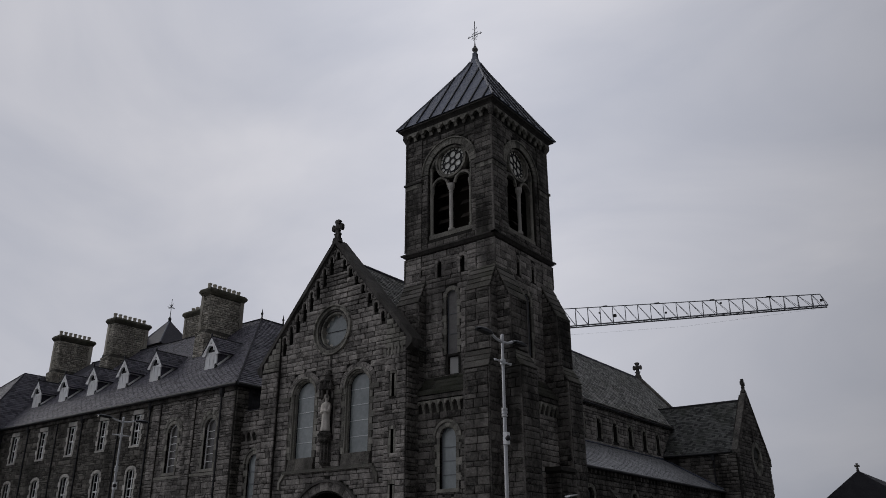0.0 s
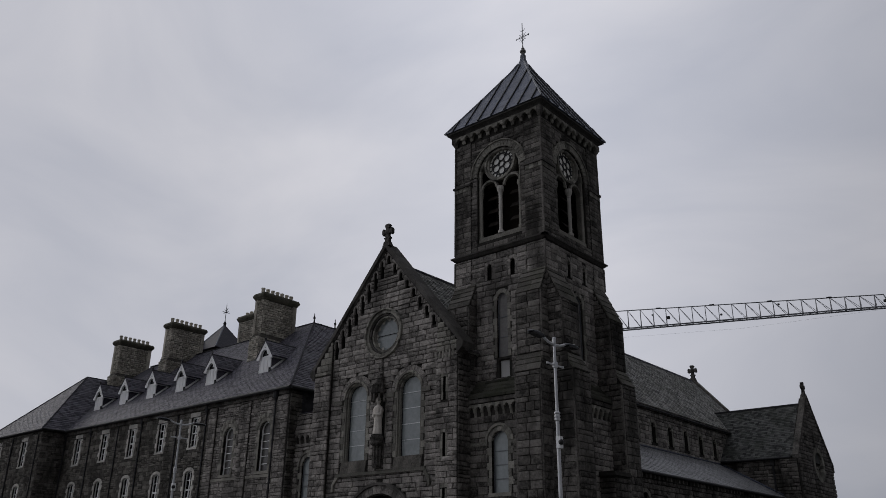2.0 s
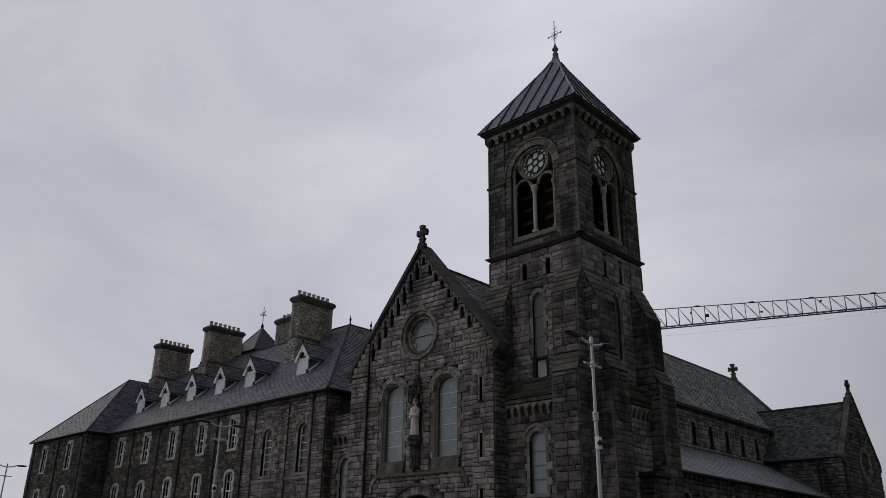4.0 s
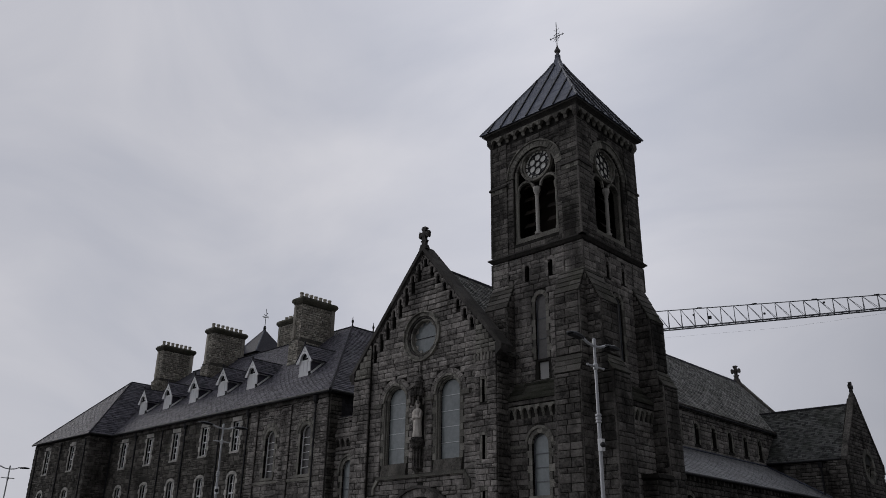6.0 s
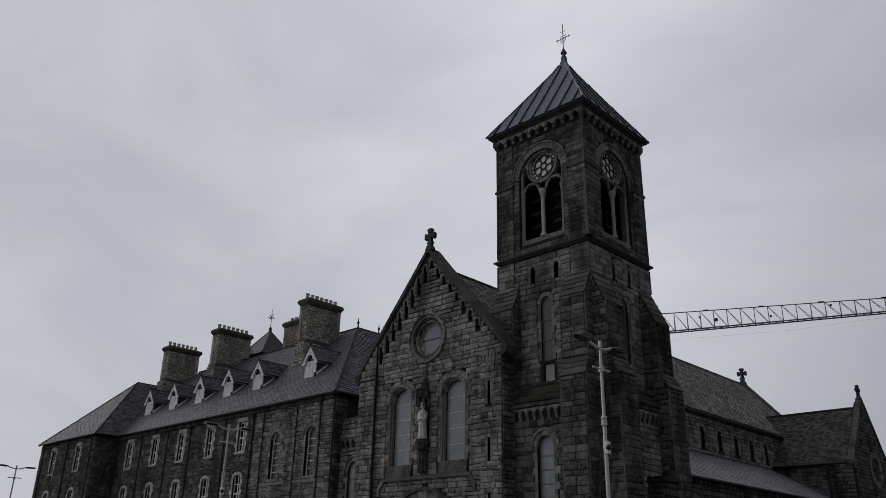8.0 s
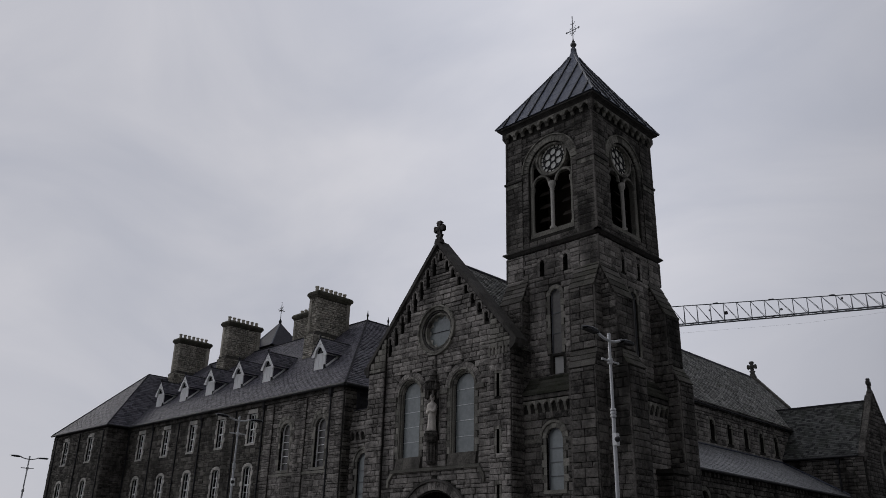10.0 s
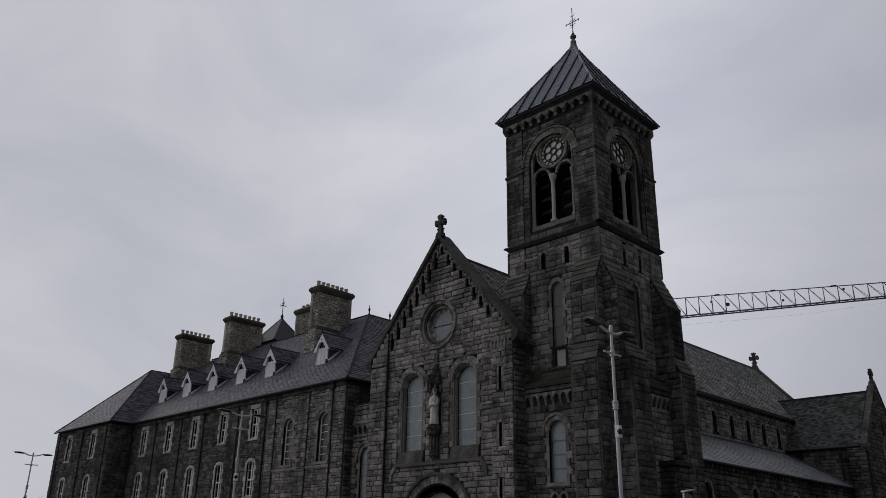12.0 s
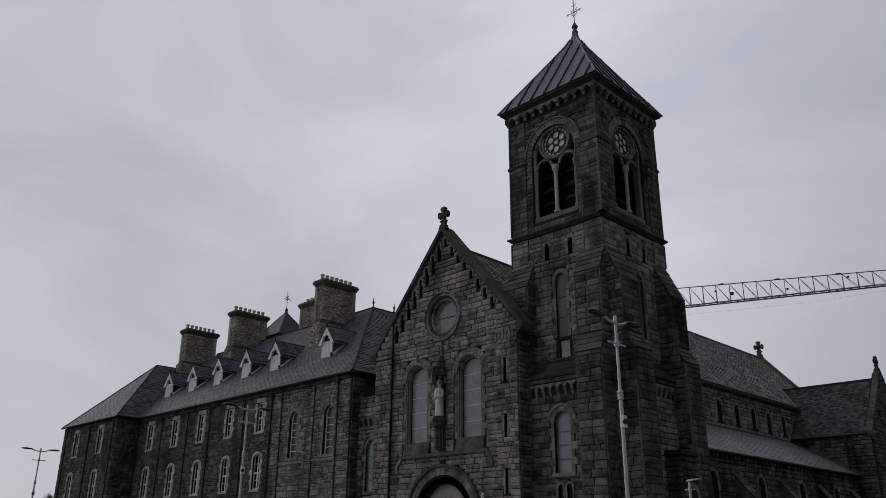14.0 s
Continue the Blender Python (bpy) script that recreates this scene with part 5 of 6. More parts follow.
part("downpipe", Mesh().rod((3.0, YT0 - 0.12, 6), (3.0, YT0 - 0.12, TE - 0.1), 0.09, 8).box((2.82, YT0 - 0.3, TE - 0.7), (3.18, YT0 - 0.02, TE - 0.2)), IRON, church)
solid = Mesh().hull([(XN, YT0 - 0.3, TE - 0.1), (XN, YT1 + 0.3, TE - 0.1), (XN, YC, TR)], [(XT - 0.1, YT0 - 0.3, TE - 0.1), (XT - 0.1, YT1 + 0.3, TE - 0.1), (XT - 0.1, YC, TR)])
tr = part("transept_roof", solid, TRANSEPT_SLATE, church, "weathered slate transept roof with a dark ridge")
sm = Mesh()
slope_slates([(-1.9, YT0 - 0.3, TE - 0.08), (XT - 0.35, YT0 - 0.3, TE - 0.08), (XT - 0.35, YC, TR + 0.02), (-4.0, YC, TR + 0.02)], sm, size=(0.34, 0.25), lift=0.02)
part("slate_cover", sm, TRANSEPT_SLATE, tr, kind="stuff")
part("ridge_roll", Mesh().box((-4.2, YC - 0.14, TR - 0.05), (XT - 0.2, YC + 0.14, TR + 0.13)), IRON, tr)
part("gutter", Mesh().rod((-1.6, YT0 - 0.36, TE - 0.12), (XT - 0.5, YT0 - 0.36, TE - 0.12), 0.09, 8), IRON, tr)
part("valley_flashing", Mesh().rod((-4.1, YC - 0.05, TR + 0.03), (-1.5, YT0 + 1.2, 13.82), 0.07, 6), LEAD, tr)
for s in (-1, 1):
    m = Mesh().plate(TG, [(s * (hw + 0.25), TE - 0.25), (0, 17.05), (0, 17.35), (s * (hw + 0.25), TE + 0.12)], -0.4, 0.12)
    m.plate(TG, [(s * (hw + 0.25), TE - 0.6), (s * (hw + 0.25), TE - 0.25), (s * (hw - 0.3), TE - 0.25), (s * (hw - 0.1), TE - 0.6)], -0.4, 0.12)
    part("coping_stone", m, GRANITE, church)
celtic_cross("gable_cross", (XT - 0.12, YC, 17.15), 1.35, church, COPING, "right")

# link bay between church and monastery
LK = Plane((0, -4.25, 0), "front")
LW = Arch(-16.35, 0.62, 5.2, 8.15)
lk = part("wall_link", pierced(LK, [(-18.4, 0), (-14.0, 0), (-14.0, 11.9), (-18.4, 11.9)], [LW], 0.6), MORTAR, church, "low granite link bay with a corbel table")
stones(LK, -18.0, -14.6, 3.0, 9.75, lk, FACE, [LW.grown(0.4)], course=0.36)
stones(LK, -18.0, -14.6, 10.7, 11.85, lk, FACE, course=0.36)
lancet("window", LK, LW, church, PALE_GLAZING, 3, 0.16, label="round-headed window with pale glazing")
part("hood_mould", Mesh().ring(LK, LW.c, LW.spring, 0.9, 1.06, 0, 0.12, n=20).slab(LK, -17.9, -17.3, 7.9, 8.12, 0, 0.1), DRESSED, lk)
part("eaves_band", Mesh().slab(LK, -18.0, -14.5, 10.45, 10.68, 0, 0.2), FACE, lk)
corbels(LK, -17.9, -14.5, 10.44, 0.8, lk, FACE, 0.14, 0.56)
part("lean_to_roof", Mesh().hull([(-18.0, -4.2, 11.9), (-14.4, -4.2, 11.9), (-14.4, -4.2, 11.95), (-18.0, -4.2, 11.95)], [(-18.0, -1.5, 12.5), (-14.4, -1.5, 12.5), (-14.4, -1.5, 12.6), (-18.0, -1.5, 12.6)]), SLATE, lk)

# ---- the monastery ----
monastery = thing("monastery", (-42, 5, 0), "long three-storey grey stone monastery with dormers and chimneys", "building")
XM, YM, ME = -18.0, -4.95, 13.75
MF = Plane((0, YM, 0), "front")
XS = (-30.1, -35.0, -39.9, -44.8, -49.9)
UPPER = [Arch(x, 0.50, 10.45, 12.9, True) for x in XS]
LOWER = [Arch(x, 0.52, 5.85, 8.42, rise=0.42) for x in XS]
BIG = [Arch(-25.15, 0.62, 8.0, 11.0), Arch(-20.65, 0.62, 8.0, 11.0)]
mw = part("wall_front", pierced(MF, [(-53.2, 0), (XM, 0), (XM, ME), (-53.2, ME)], UPPER + LOWER + BIG, 0.5), RUBBLE_MORTAR, monastery, "coursed rubble front wall with pale window surrounds")
stones(MF, -28.0, XM, 4.0, 13.6, mw, FACE, [o.grown(0.26) for o in BIG], course=0.38, lengths=(0.35, 1.1), depth=0.06, ragged=0.04, pick=300)
stones(MF, -52.6, -28.0, 4.0, 13.6, mw, RUBBLE, [o.grown(0.26) for o in UPPER + LOWER], course=0.38, lengths=(0.35, 1.1), depth=0.06, ragged=0.04, pick=300)
for o in UPPER + LOWER:
    sash(MF, o, monastery, PALE)
for o in BIG:
    w = lancet("window", MF, o, monastery, DIM_GLASS, 5, 0.26, label="round-headed window with white glazing bars", bar=CREAM, trim=DRESSED)
    for k in range(15):
        part("voussoir", Mesh().ring(MF, o.c, o.spring, 0.92, 1.2, 0, 0.07, 12 * k + 0.5, 12 * k + 11.5, 1), DRESSED, w)
rest = Mesh()
PQ = Plane(MF.at(0, 0, 0.14), "front")
for a, b in ((-27.9, -26.9), (-23.7, -22.5), (-19.3, XM)):
    p = part("pilaster", Mesh().slab(MF, a, b, 0, 13.3, 0, 0.14), RUBBLE_MORTAR, mw)
    stones(PQ, a, b, 4.0, 13.3, p, FACE, course=0.36, lengths=(0.4, 0.9), joined=rest, depth=0.06, ragged=0.03)
part("masonry", rest, FACE, mw, kind="stuff")
part("eaves_band", Mesh().slab(MF, -53.0, XM, 13.36, 13.72, 0, 0.2), GRANITE, mw)
part("string_course", Mesh().slab(MF, -26.9, -19.3, 7.55, 7.75, 0, 0.1), DRESSED, mw)
MR = Plane((XM, 0, 0), "right")
rw2 = part("wall_right", Mesh().slab(MR, YM + 0.5, 16.0, 0, ME, -0.5, 0.0), MORTAR, monastery)
stones(MR, YM, YM + 1.05, 10.5, 13.6, rw2, RUBBLE, course=0.35, lengths=(0.4, 1.1))
# dark slates added here to stand in for shade in the narrow gap
hung = Mesh()
slates((XM, YM + 1.05, 11.0), (0, 1, 0), (0, 0, 1), 10.2, 2.6, lambda a, b: True, hung, size=(0.36, 0.26))
part("slate_cladding", hung, ROOF_FAR, rw2, "dark slates added over the upper wall in place of shade", kind="stuff")
part("wall_pilaster", Mesh().slab(MR, YM - 0.1, YM + 1.0, 4, 13.4, 0, 0.10), MORTAR, rw2)
stones(Plane((XM + 0.10, 0, 0), "right"), YM - 0.1, YM + 1.0, 4, 13.4, rw2, RUBBLE, course=0.3)
part("wall_back", Mesh().box((-66, 15.5, 0), (XM, 16.0, ME)), MORTAR, monastery)
# wing that stands forward
WX0, WX1, WY = -66.2, -52.7, -7.35
WF = Plane((0, WY, 0), "front")
WU = [Arch(x, 0.50, 10.45, 12.9, True) for x in (-62.4, -56.3)]
WL = [Arch(x, 0.52, 5.85, 8.38, rise=0.42) for x in (-62.6, -56.4)]
wf = part("wing_wall", pierced(WF, [(WX0, 0), (WX1, 0), (WX1, ME), (WX0, ME)], WU + WL, 0.5), RUBBLE_MORTAR, monastery)
stones(WF, WX0, WX1, 4.0, 13.6, wf, RUBBLE, [o.grown(0.26) for o in WU + WL], course=0.38, lengths=(0.35, 1.1), depth=0.06, ragged=0.04)
for o in WU + WL:
    sash(WF, o, monastery, PALE)
WR = Plane((WX1, 0, 0), "right")
wr = part("wing_return", Mesh().slab(WR, WY + 0.5, YM - 0.002, 0, ME, -0.5, 0), MORTAR, monastery)
part("wing_end", Mesh().box((WX0, WY + 0.5, 0), (WX0 + 0.5, 16, ME)), MORTAR, monastery)
# darker granite than the wing's rubble puts this side's shade into the colour
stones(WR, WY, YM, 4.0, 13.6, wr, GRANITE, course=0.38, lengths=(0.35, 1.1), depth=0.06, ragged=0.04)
# roofs
E0, RZ, RY, RX = 13.85, 22.8, 4.98, -27.93
ex, ey = XM + 0.35, YM - 0.35
main = Mesh().hull([(-62, ey, E0), (ex, ey, E0), (ex, 18.0, E0), (-62, 18.0, E0)], [(-56.5, RY, RZ), (RX, RY, RZ), (RX, 7.7, RZ), (-56.5, 7.7, RZ)])
mr = part("roof", main, SLATE, monastery, "blue-grey slate hipped roof")
sm = Mesh()
slope_slates([(-54.0, ey, E0), (ex, ey, E0), (RX, RY, RZ), (-54.0, RY, RZ)], sm, size=(0.36, 0.24), lift=0.014)
slope_slates([(ex, ey, E0), (ex, 12.0, E0), (RX, 7.7, RZ), (RX, RY, RZ)], sm, size=(0.42, 0.30), lift=0.03)
part("slate_cover", sm, SLATE, mr, kind="stuff")
trim = Mesh().tube([(ex, ey, E0 + 0.05), (RX, RY, RZ + 0.05), (-56.5, RY, RZ + 0.05)], 0.08, 6).tube([(RX, RY, RZ + 0.05), (RX, 7.7, RZ + 0.05)], 0.08, 6)
part("ridge_roll", trim, ROOF_FAR, mr)
part("gutter", Mesh().rod((-52.7, ey - 0.06, E0 - 0.1), (ex, ey - 0.06, E0 - 0.1), 0.14, 8).rod((ex + 0.06, ey, E0 - 0.1), (ex + 0.06, 12, E0 - 0.1), 0.14, 8), IRON, mr)
for x, y in ((RX, RY), (RX, 7.6), (-54.4, RY)):
    part("ridge_finial", Mesh().lathe((x, y, RZ), [(0, 0.13), (0.2, 0.07), (0.38, 0.06), (0.5, 0.11), (0.6, 0.11), (0.7, 0.05), (1.0, 0.02)], 8), IRON, mr)
wing = Mesh().hull([(-66.3, WY - 0.3, E0 - 0.05), (-52.2, WY - 0.3, E0 - 0.05), (-52.2, 14, E0 - 0.05), (-66.3, 14, E0 - 0.05)],
                   [(-59.3, -0.9, 20.95), (-59.2, -0.9, 20.95), (-59.2, 7, 20.95), (-59.3, 7, 20.95)])
wgr = part("wing_roof", wing, SLATE, monastery, "slate hipped roof over the wing")
sm = Mesh()
slope_slates([(-66.3, WY - 0.3, E0 - 0.04), (-52.2, WY - 0.3, E0 - 0.04), (-59.25, -0.9, 20.97)], sm, size=(0.36, 0.24), lift=0.014)
slope_slates([(-52.2, WY - 0.3, E0 - 0.04), (-52.2, 12, E0 - 0.04), (-59.2, 6, 20.97), (-59.2, -0.9, 20.97)], sm, size=(0.42, 0.30), lift=0.03)
part("slate_cover", sm, SLATE, wgr, kind="stuff")
part("ridge_roll", Mesh().tube([(-66.3, WY - 0.3, E0), (-59.25, -0.9, 21.0), (-52.2, WY - 0.3, E0)], 0.07, 6).rod((-59.25, -0.9, 21.0), (-59.25, 7, 21.0), 0.07, 6), ROOF_FAR, wgr)
part("gutter", Mesh().rod((-66.3, WY - 0.35, E0 - 0.1), (-52.15, WY - 0.35, E0 - 0.1), 0.1, 8).rod((-52.15, WY - 0.35, E0 - 0.1), (-52.15, ey, E0 - 0.1), 0.1, 8), IRON, wgr)
for x, y in ((-28.4, YM - 0.1), (-19.4, YM - 0.25), (-38.3, YM - 0.1), (-47.5, YM - 0.1), (-52.55, YM - 0.12)):
    m = Mesh().rod((x, y, 0), (x, y, 13.3), 0.07, 8).lathe((x, y, 13.0), [(0, 0.08), (0.2, 0.2), (0.6, 0.22)], 8)
    for h in (4, 7, 10):
        m.lathe((x, y, h), [(0, 0.1), (0.12, 0.1)], 8)
    part("downpipe", m, IRON, monastery, "black iron downpipe")
# plain black pipes added in place of the shaded edges of wall strips
for x in (-42.4, -32.6):
    part("downpipe", Mesh().rod((x, YM - 0.1, 0), (x, YM - 0.1, 13.4), 0.06, 8), IRON, monastery)
# likewise on the wing: added pipes for shaded strip edges
for x in (-65.2, -53.3):
    part("downpipe", Mesh().rod((x, WY - 0.1, 0), (x, WY - 0.1, 13.4), 0.06, 8), IRON, monastery)
m = Mesh().rod((-59.0, WY - 0.12, 0), (-59.0, WY - 0.12, 13.4), 0.07, 8)
part("downpipe", m, IRON, monastery)


def dormer(x):
    """A gabled dormer: white panelled front with a round-headed light, bargeboards and slated roof."""
    y = -2.35
    D = Plane((x, y, 0), "front")
    z0, zs, za = 16.42, 17.78, 18.82
    back = y + (za - z0) / 0.87 + 0.2
    body = Mesh().plate(D, [(-0.74, z0 - 0.4), (0.74, z0 - 0.4), (0.74, zs), (0, za - 0.12), (-0.74, zs)], -(back - y), 0.0)
    d = part("dormer", body, SLATE, monastery, "white-fronted gabled roof dormer with a slate roof")
    f = Mesh()
    for k in range(3):
        u = -0.72 + k * 0.49
        f.slab(D, u, u + 0.46, z0, zs - 0.15, 0.0, 0.09)
        f.slab(D, u + 0.02, u + 0.08, z0, zs - 0.15, 0.09, 0.12)
    f.slab(D, -0.74, 0.74, z0 - 0.1, z0 + 0.1, 0, 0.12).slab(D, -0.74, 0.74, zs - 0.2, zs - 0.08, 0, 0.1)
    f.ring(D, 0, zs + 0.02, 0.42, 0.56, 0, 0.28, n=14)
    f.plate(D, [(-0.66, zs - 0.1), (-0.5, zs - 0.1), (-0.45, zs + 0.3), (-0.66, zs + 0.12)], 0, 0.08).plate(D, [(0.66, zs - 0.1), (0.5, zs - 0.1), (0.45, zs + 0.3), (0.66, zs + 0.12)], 0, 0.08)
    part("front_frame", f, WHITE, d, "white painted timber frame")
    part("gable_panel", Mesh().plate(D, [(-0.72, zs), (-0.5, zs), (-0.44, zs + 0.25), (0, zs + 0.5), (0.44, zs + 0.25), (0.5, zs), (0.72, zs), (0, za - 0.15)], 0.0, 0.05), WHITE, d)
    part("panel", Mesh().slab(D, -0.7, 0.7, z0 + 0.1, zs - 0.2, 0.005, 0.03), DARK_STEEL, d)
    part("pane", Mesh().plate(D, Arch(0, 0.43, zs - 0.2, zs + 0.02).outline(), 0.05, 0.07), DARK_GLASS, d)
    for s in (-1, 1):
        b = Mesh().plate(D, [(s * 1.05, zs - 0.25), (0, za + 0.12), (0, za - 0.30), (s * 0.5, zs + 0.24), (s * 0.56, zs + 0.02), (s * 0.56, zs - 0.12), (s * 0.66, zs - 0.36), (s * 0.98, zs - 0.36)], 0.12, 0.24)
        part("bargeboard", b, WHITE, d)
        r = Mesh().plate(D, [(s * 1.06, zs - 0.22), (0, za + 0.14), (0, za + 0.22), (s * 1.1, zs - 0.16)], -(back - y) - 0.4, 0.28)
        dr = part("dormer_roof", r, SLATE, d)
        if s > 0:
            sl = Mesh()
            q = [(x + 1.1, y - 0.26, zs - 0.16), (x + 1.1, back + 0.5, zs - 0.16), (x, back + 0.5, za + 0.22), (x, y - 0.26, za + 0.22)]
            slope_slates(q, sl, size=(0.34, 0.24), lift=0.024)
            part("slate_cover", sl, SLATE, dr, kind="stuff")
        c = Mesh()
        zb = zs - 0.2
        yb = ey + (zb - E0) / 0.872
        c.rod((x + s * 0.79, y - 0.02, z0 + 0.1), (x + s * 0.79, yb, zb + 0.1), 0.1, 6).rod((x + s * 0.79, y, zb), (x + s * 0.79, yb, zb), 0.06, 6)
        part("cheek_trim", c, WHITE, d)
    part("dormer_ridge", Mesh().rod((x, y - 0.3, za + 0.2), (x, back + 0.4, za + 0.2), 0.07, 6).lathe((x, y - 0.25, za + 0.2), [(0, 0.06), (0.15, 0.1), (0.3, 0.03)], 6), IRON, d)
    part("finial_shoe", Mesh().box((x + 0.58, y - 0.15, z0 - 0.15), (x + 0.74, y + 0.02, z0 + 0.25)), IRON, d)


for x in (-24.85, -32.45, -37.25, -42.3, -47.35, -52.4):
    dormer(x)


def chimney(x0, x1, y0, y1, top, foot, n, along="y"):
    """A stone stack: broader foot, corner strips, moulded cap, a row of clay pots."""
    b = Mesh().box((x0 + 0.1, y0 + 0.1, foot), (x1 - 0.1, y1 - 0.1, top - 0.4))
    b.box((x0 - 0.12, y0 - 0.15, foot - 1), (x1 + 0.02, y1 + 0.1, top - 4.2))
    b.hull([(x0 - 0.12, y0 - 0.15, top - 4.2), (x1 + 0.02, y0 - 0.15, top - 4.2), (x1 + 0.02, y1 + 0.1, top - 4.2), (x0 - 0.12, y1 + 0.1, top - 4.2)],
           [(x0 + 0.08, y0 + 0.08, top - 3.9), (x1 - 0.08, y0 + 0.08, top - 3.9), (x1 - 0.08, y1 - 0.08, top - 3.9), (x0 + 0.08, y1 - 0.08, top - 3.9)])
    c = part("chimney", b, CHIMNEY_MORTAR, monastery, "tall stone chimney stack with clay pots")
    rest = Mesh()
    stones(Plane((0, y0 + 0.1, 0), "front"), x0 + 0.1, x1 - 0.1, max(foot, top - 3.9), top - 0.6, c, CHIMNEY, course=0.24, lengths=(0.2, 0.6), joined=rest, depth=0.07, ragged=0.04)
    stones(Plane((x1 - 0.1, 0, 0), "right"), y0 + 0.1, y1 - 0.1, max(foot, top - 3.9), top - 0.6, c, CHIMNEY, course=0.24, lengths=(0.2, 0.6), joined=rest, depth=0.07, ragged=0.04)
    stones(Plane((0, y0 - 0.15, 0), "front"), x0 - 0.12, x1, foot, top - 4.2, c, CHIMNEY, course=0.24, lengths=(0.2, 0.6), joined=rest, depth=0.07, ragged=0.04)
    stones(Plane((x1 + 0.02, 0, 0), "right"), y0 - 0.15, y1 + 0.1, foot, top - 4.2, c, CHIMNEY, course=0.24, lengths=(0.2, 0.6), joined=rest, depth=0.07, ragged=0.04)
    part("masonry", rest, CHIMNEY, c, kind="stuff")
    for x, y in ((x0, y0), (x1 - 0.35, y1 - 0.4)):
        part("corner_strip", Mesh().box((x, y, top - 3.9), (x + 0.35, y + 0.4, top - 0.55)), CHIMNEY, c)
    cap = Mesh()
    for e, h0, h1, e2 in ((0.02, 0.6, 0.42, 0.12), (0.16, 0.415, 0.2, 0.22), (0.2, 0.195, 0.0, 0.1)):
        cap.hull([(x0 - e, y0 - e, top - h0), (x1 + e, y0 - e, top - h0), (x1 + e, y1 + e, top - h0), (x0 - e, y1 + e, top - h0)],
                 [(x0 - e2, y0 - e2, top - h1), (x1 + e2, y0 - e2, top - h1), (x1 + e2, y1 + e2, top - h1), (x0 - e2, y1 + e2, top - h1)])
    part("cap", cap, CAP, c, "moulded stone chimney cap")
    for k in range(n):
        s = (k + 0.5) / n
        p = ((x0 + x1) / 2, y0 + (y1 - y0) * s) if along == "y" else (x0 + (x1 - x0) * s, (y0 + y1) / 2)
        part("chimney_pot", Mesh().lathe((*p, top - 0.02), [(0, 0.2), (0.08, 0.17), (0.46, 0.165), (0.5, 0.2), (0.6, 0.19)], 10), POTS, c, "buff clay chimney pot")


chimney(-31.05, -29.75, 0.4, 4.25, 25.1, 18.2, 7)
chimney(-48.45, -47.1, 1.6, 5.6, 25.75, 19.2, 7)
chimney(-59.0, -57.6, 1.5, 5.4, 25.6, 17.5, 7)
chimney(-40.6, -36.4, 5.4, 6.8, 25.9, 21.5, 6, "x")

# stair turret behind the ridge, with a spired roof and vane
turret = thing("turret", (-53.2, 12, 0), "small square roof turret with a slate spire and vane", "turret")
part("body", Mesh().box((-55.4, 9.8, 0), (-51.0, 14.2, 25.3)), MORTAR, turret)
part("roof", Mesh().hull([(-55.75, 9.45, 25.3), (-50.65, 9.45, 25.3), (-50.65, 14.55, 25.3), (-55.75, 14.55, 25.3)], [(-53.3, 11.9, 28.8), (-53.1, 11.9, 28.8), (-53.1, 12.1, 28.8), (-53.3, 12.1, 28.8)]), SLATE, turret, "steep slate pyramid roof")
part("hip_roll", Mesh().tube([(-50.65, 9.45, 25.35), (-53.2, 12, 28.85), (-55.75, 9.45, 25.35)], 0.09, 6), LEAD, turret)
v = Mesh().lathe((-53.2, 12, 28.6), [(0, 0.22), (0.3, 0.16), (0.5, 0.2), (0.7, 0.1), (0.8, 0.04), (3.0, 0.03)], 8)
v.rod((-53.7, 12, 30.5), (-52.7, 12, 30.5), 0.04, 5).rod((-53.2, 11.5, 30.5), (-53.2, 12.5, 30.5), 0.04, 5).rod((-53.55, 12, 30.95), (-53.2, 12, 30.6), 0.04, 5).rod((-52.85, 12, 30.95), (-53.2, 12, 30.6), 0.04, 5)
part("vane", v, IRON, turret, "thin iron weather vane")
gab = Mesh().hull([(-55.5, 8.6, 25.0), (-53.6, 8.6, 25.0), (-54.55, 8.6, 26.6)], [(-55.5, 11.8, 25.0), (-53.6, 11.8, 25.0), (-54.55, 11.8, 26.6)])
part("gablet", gab, SLATE, turret)


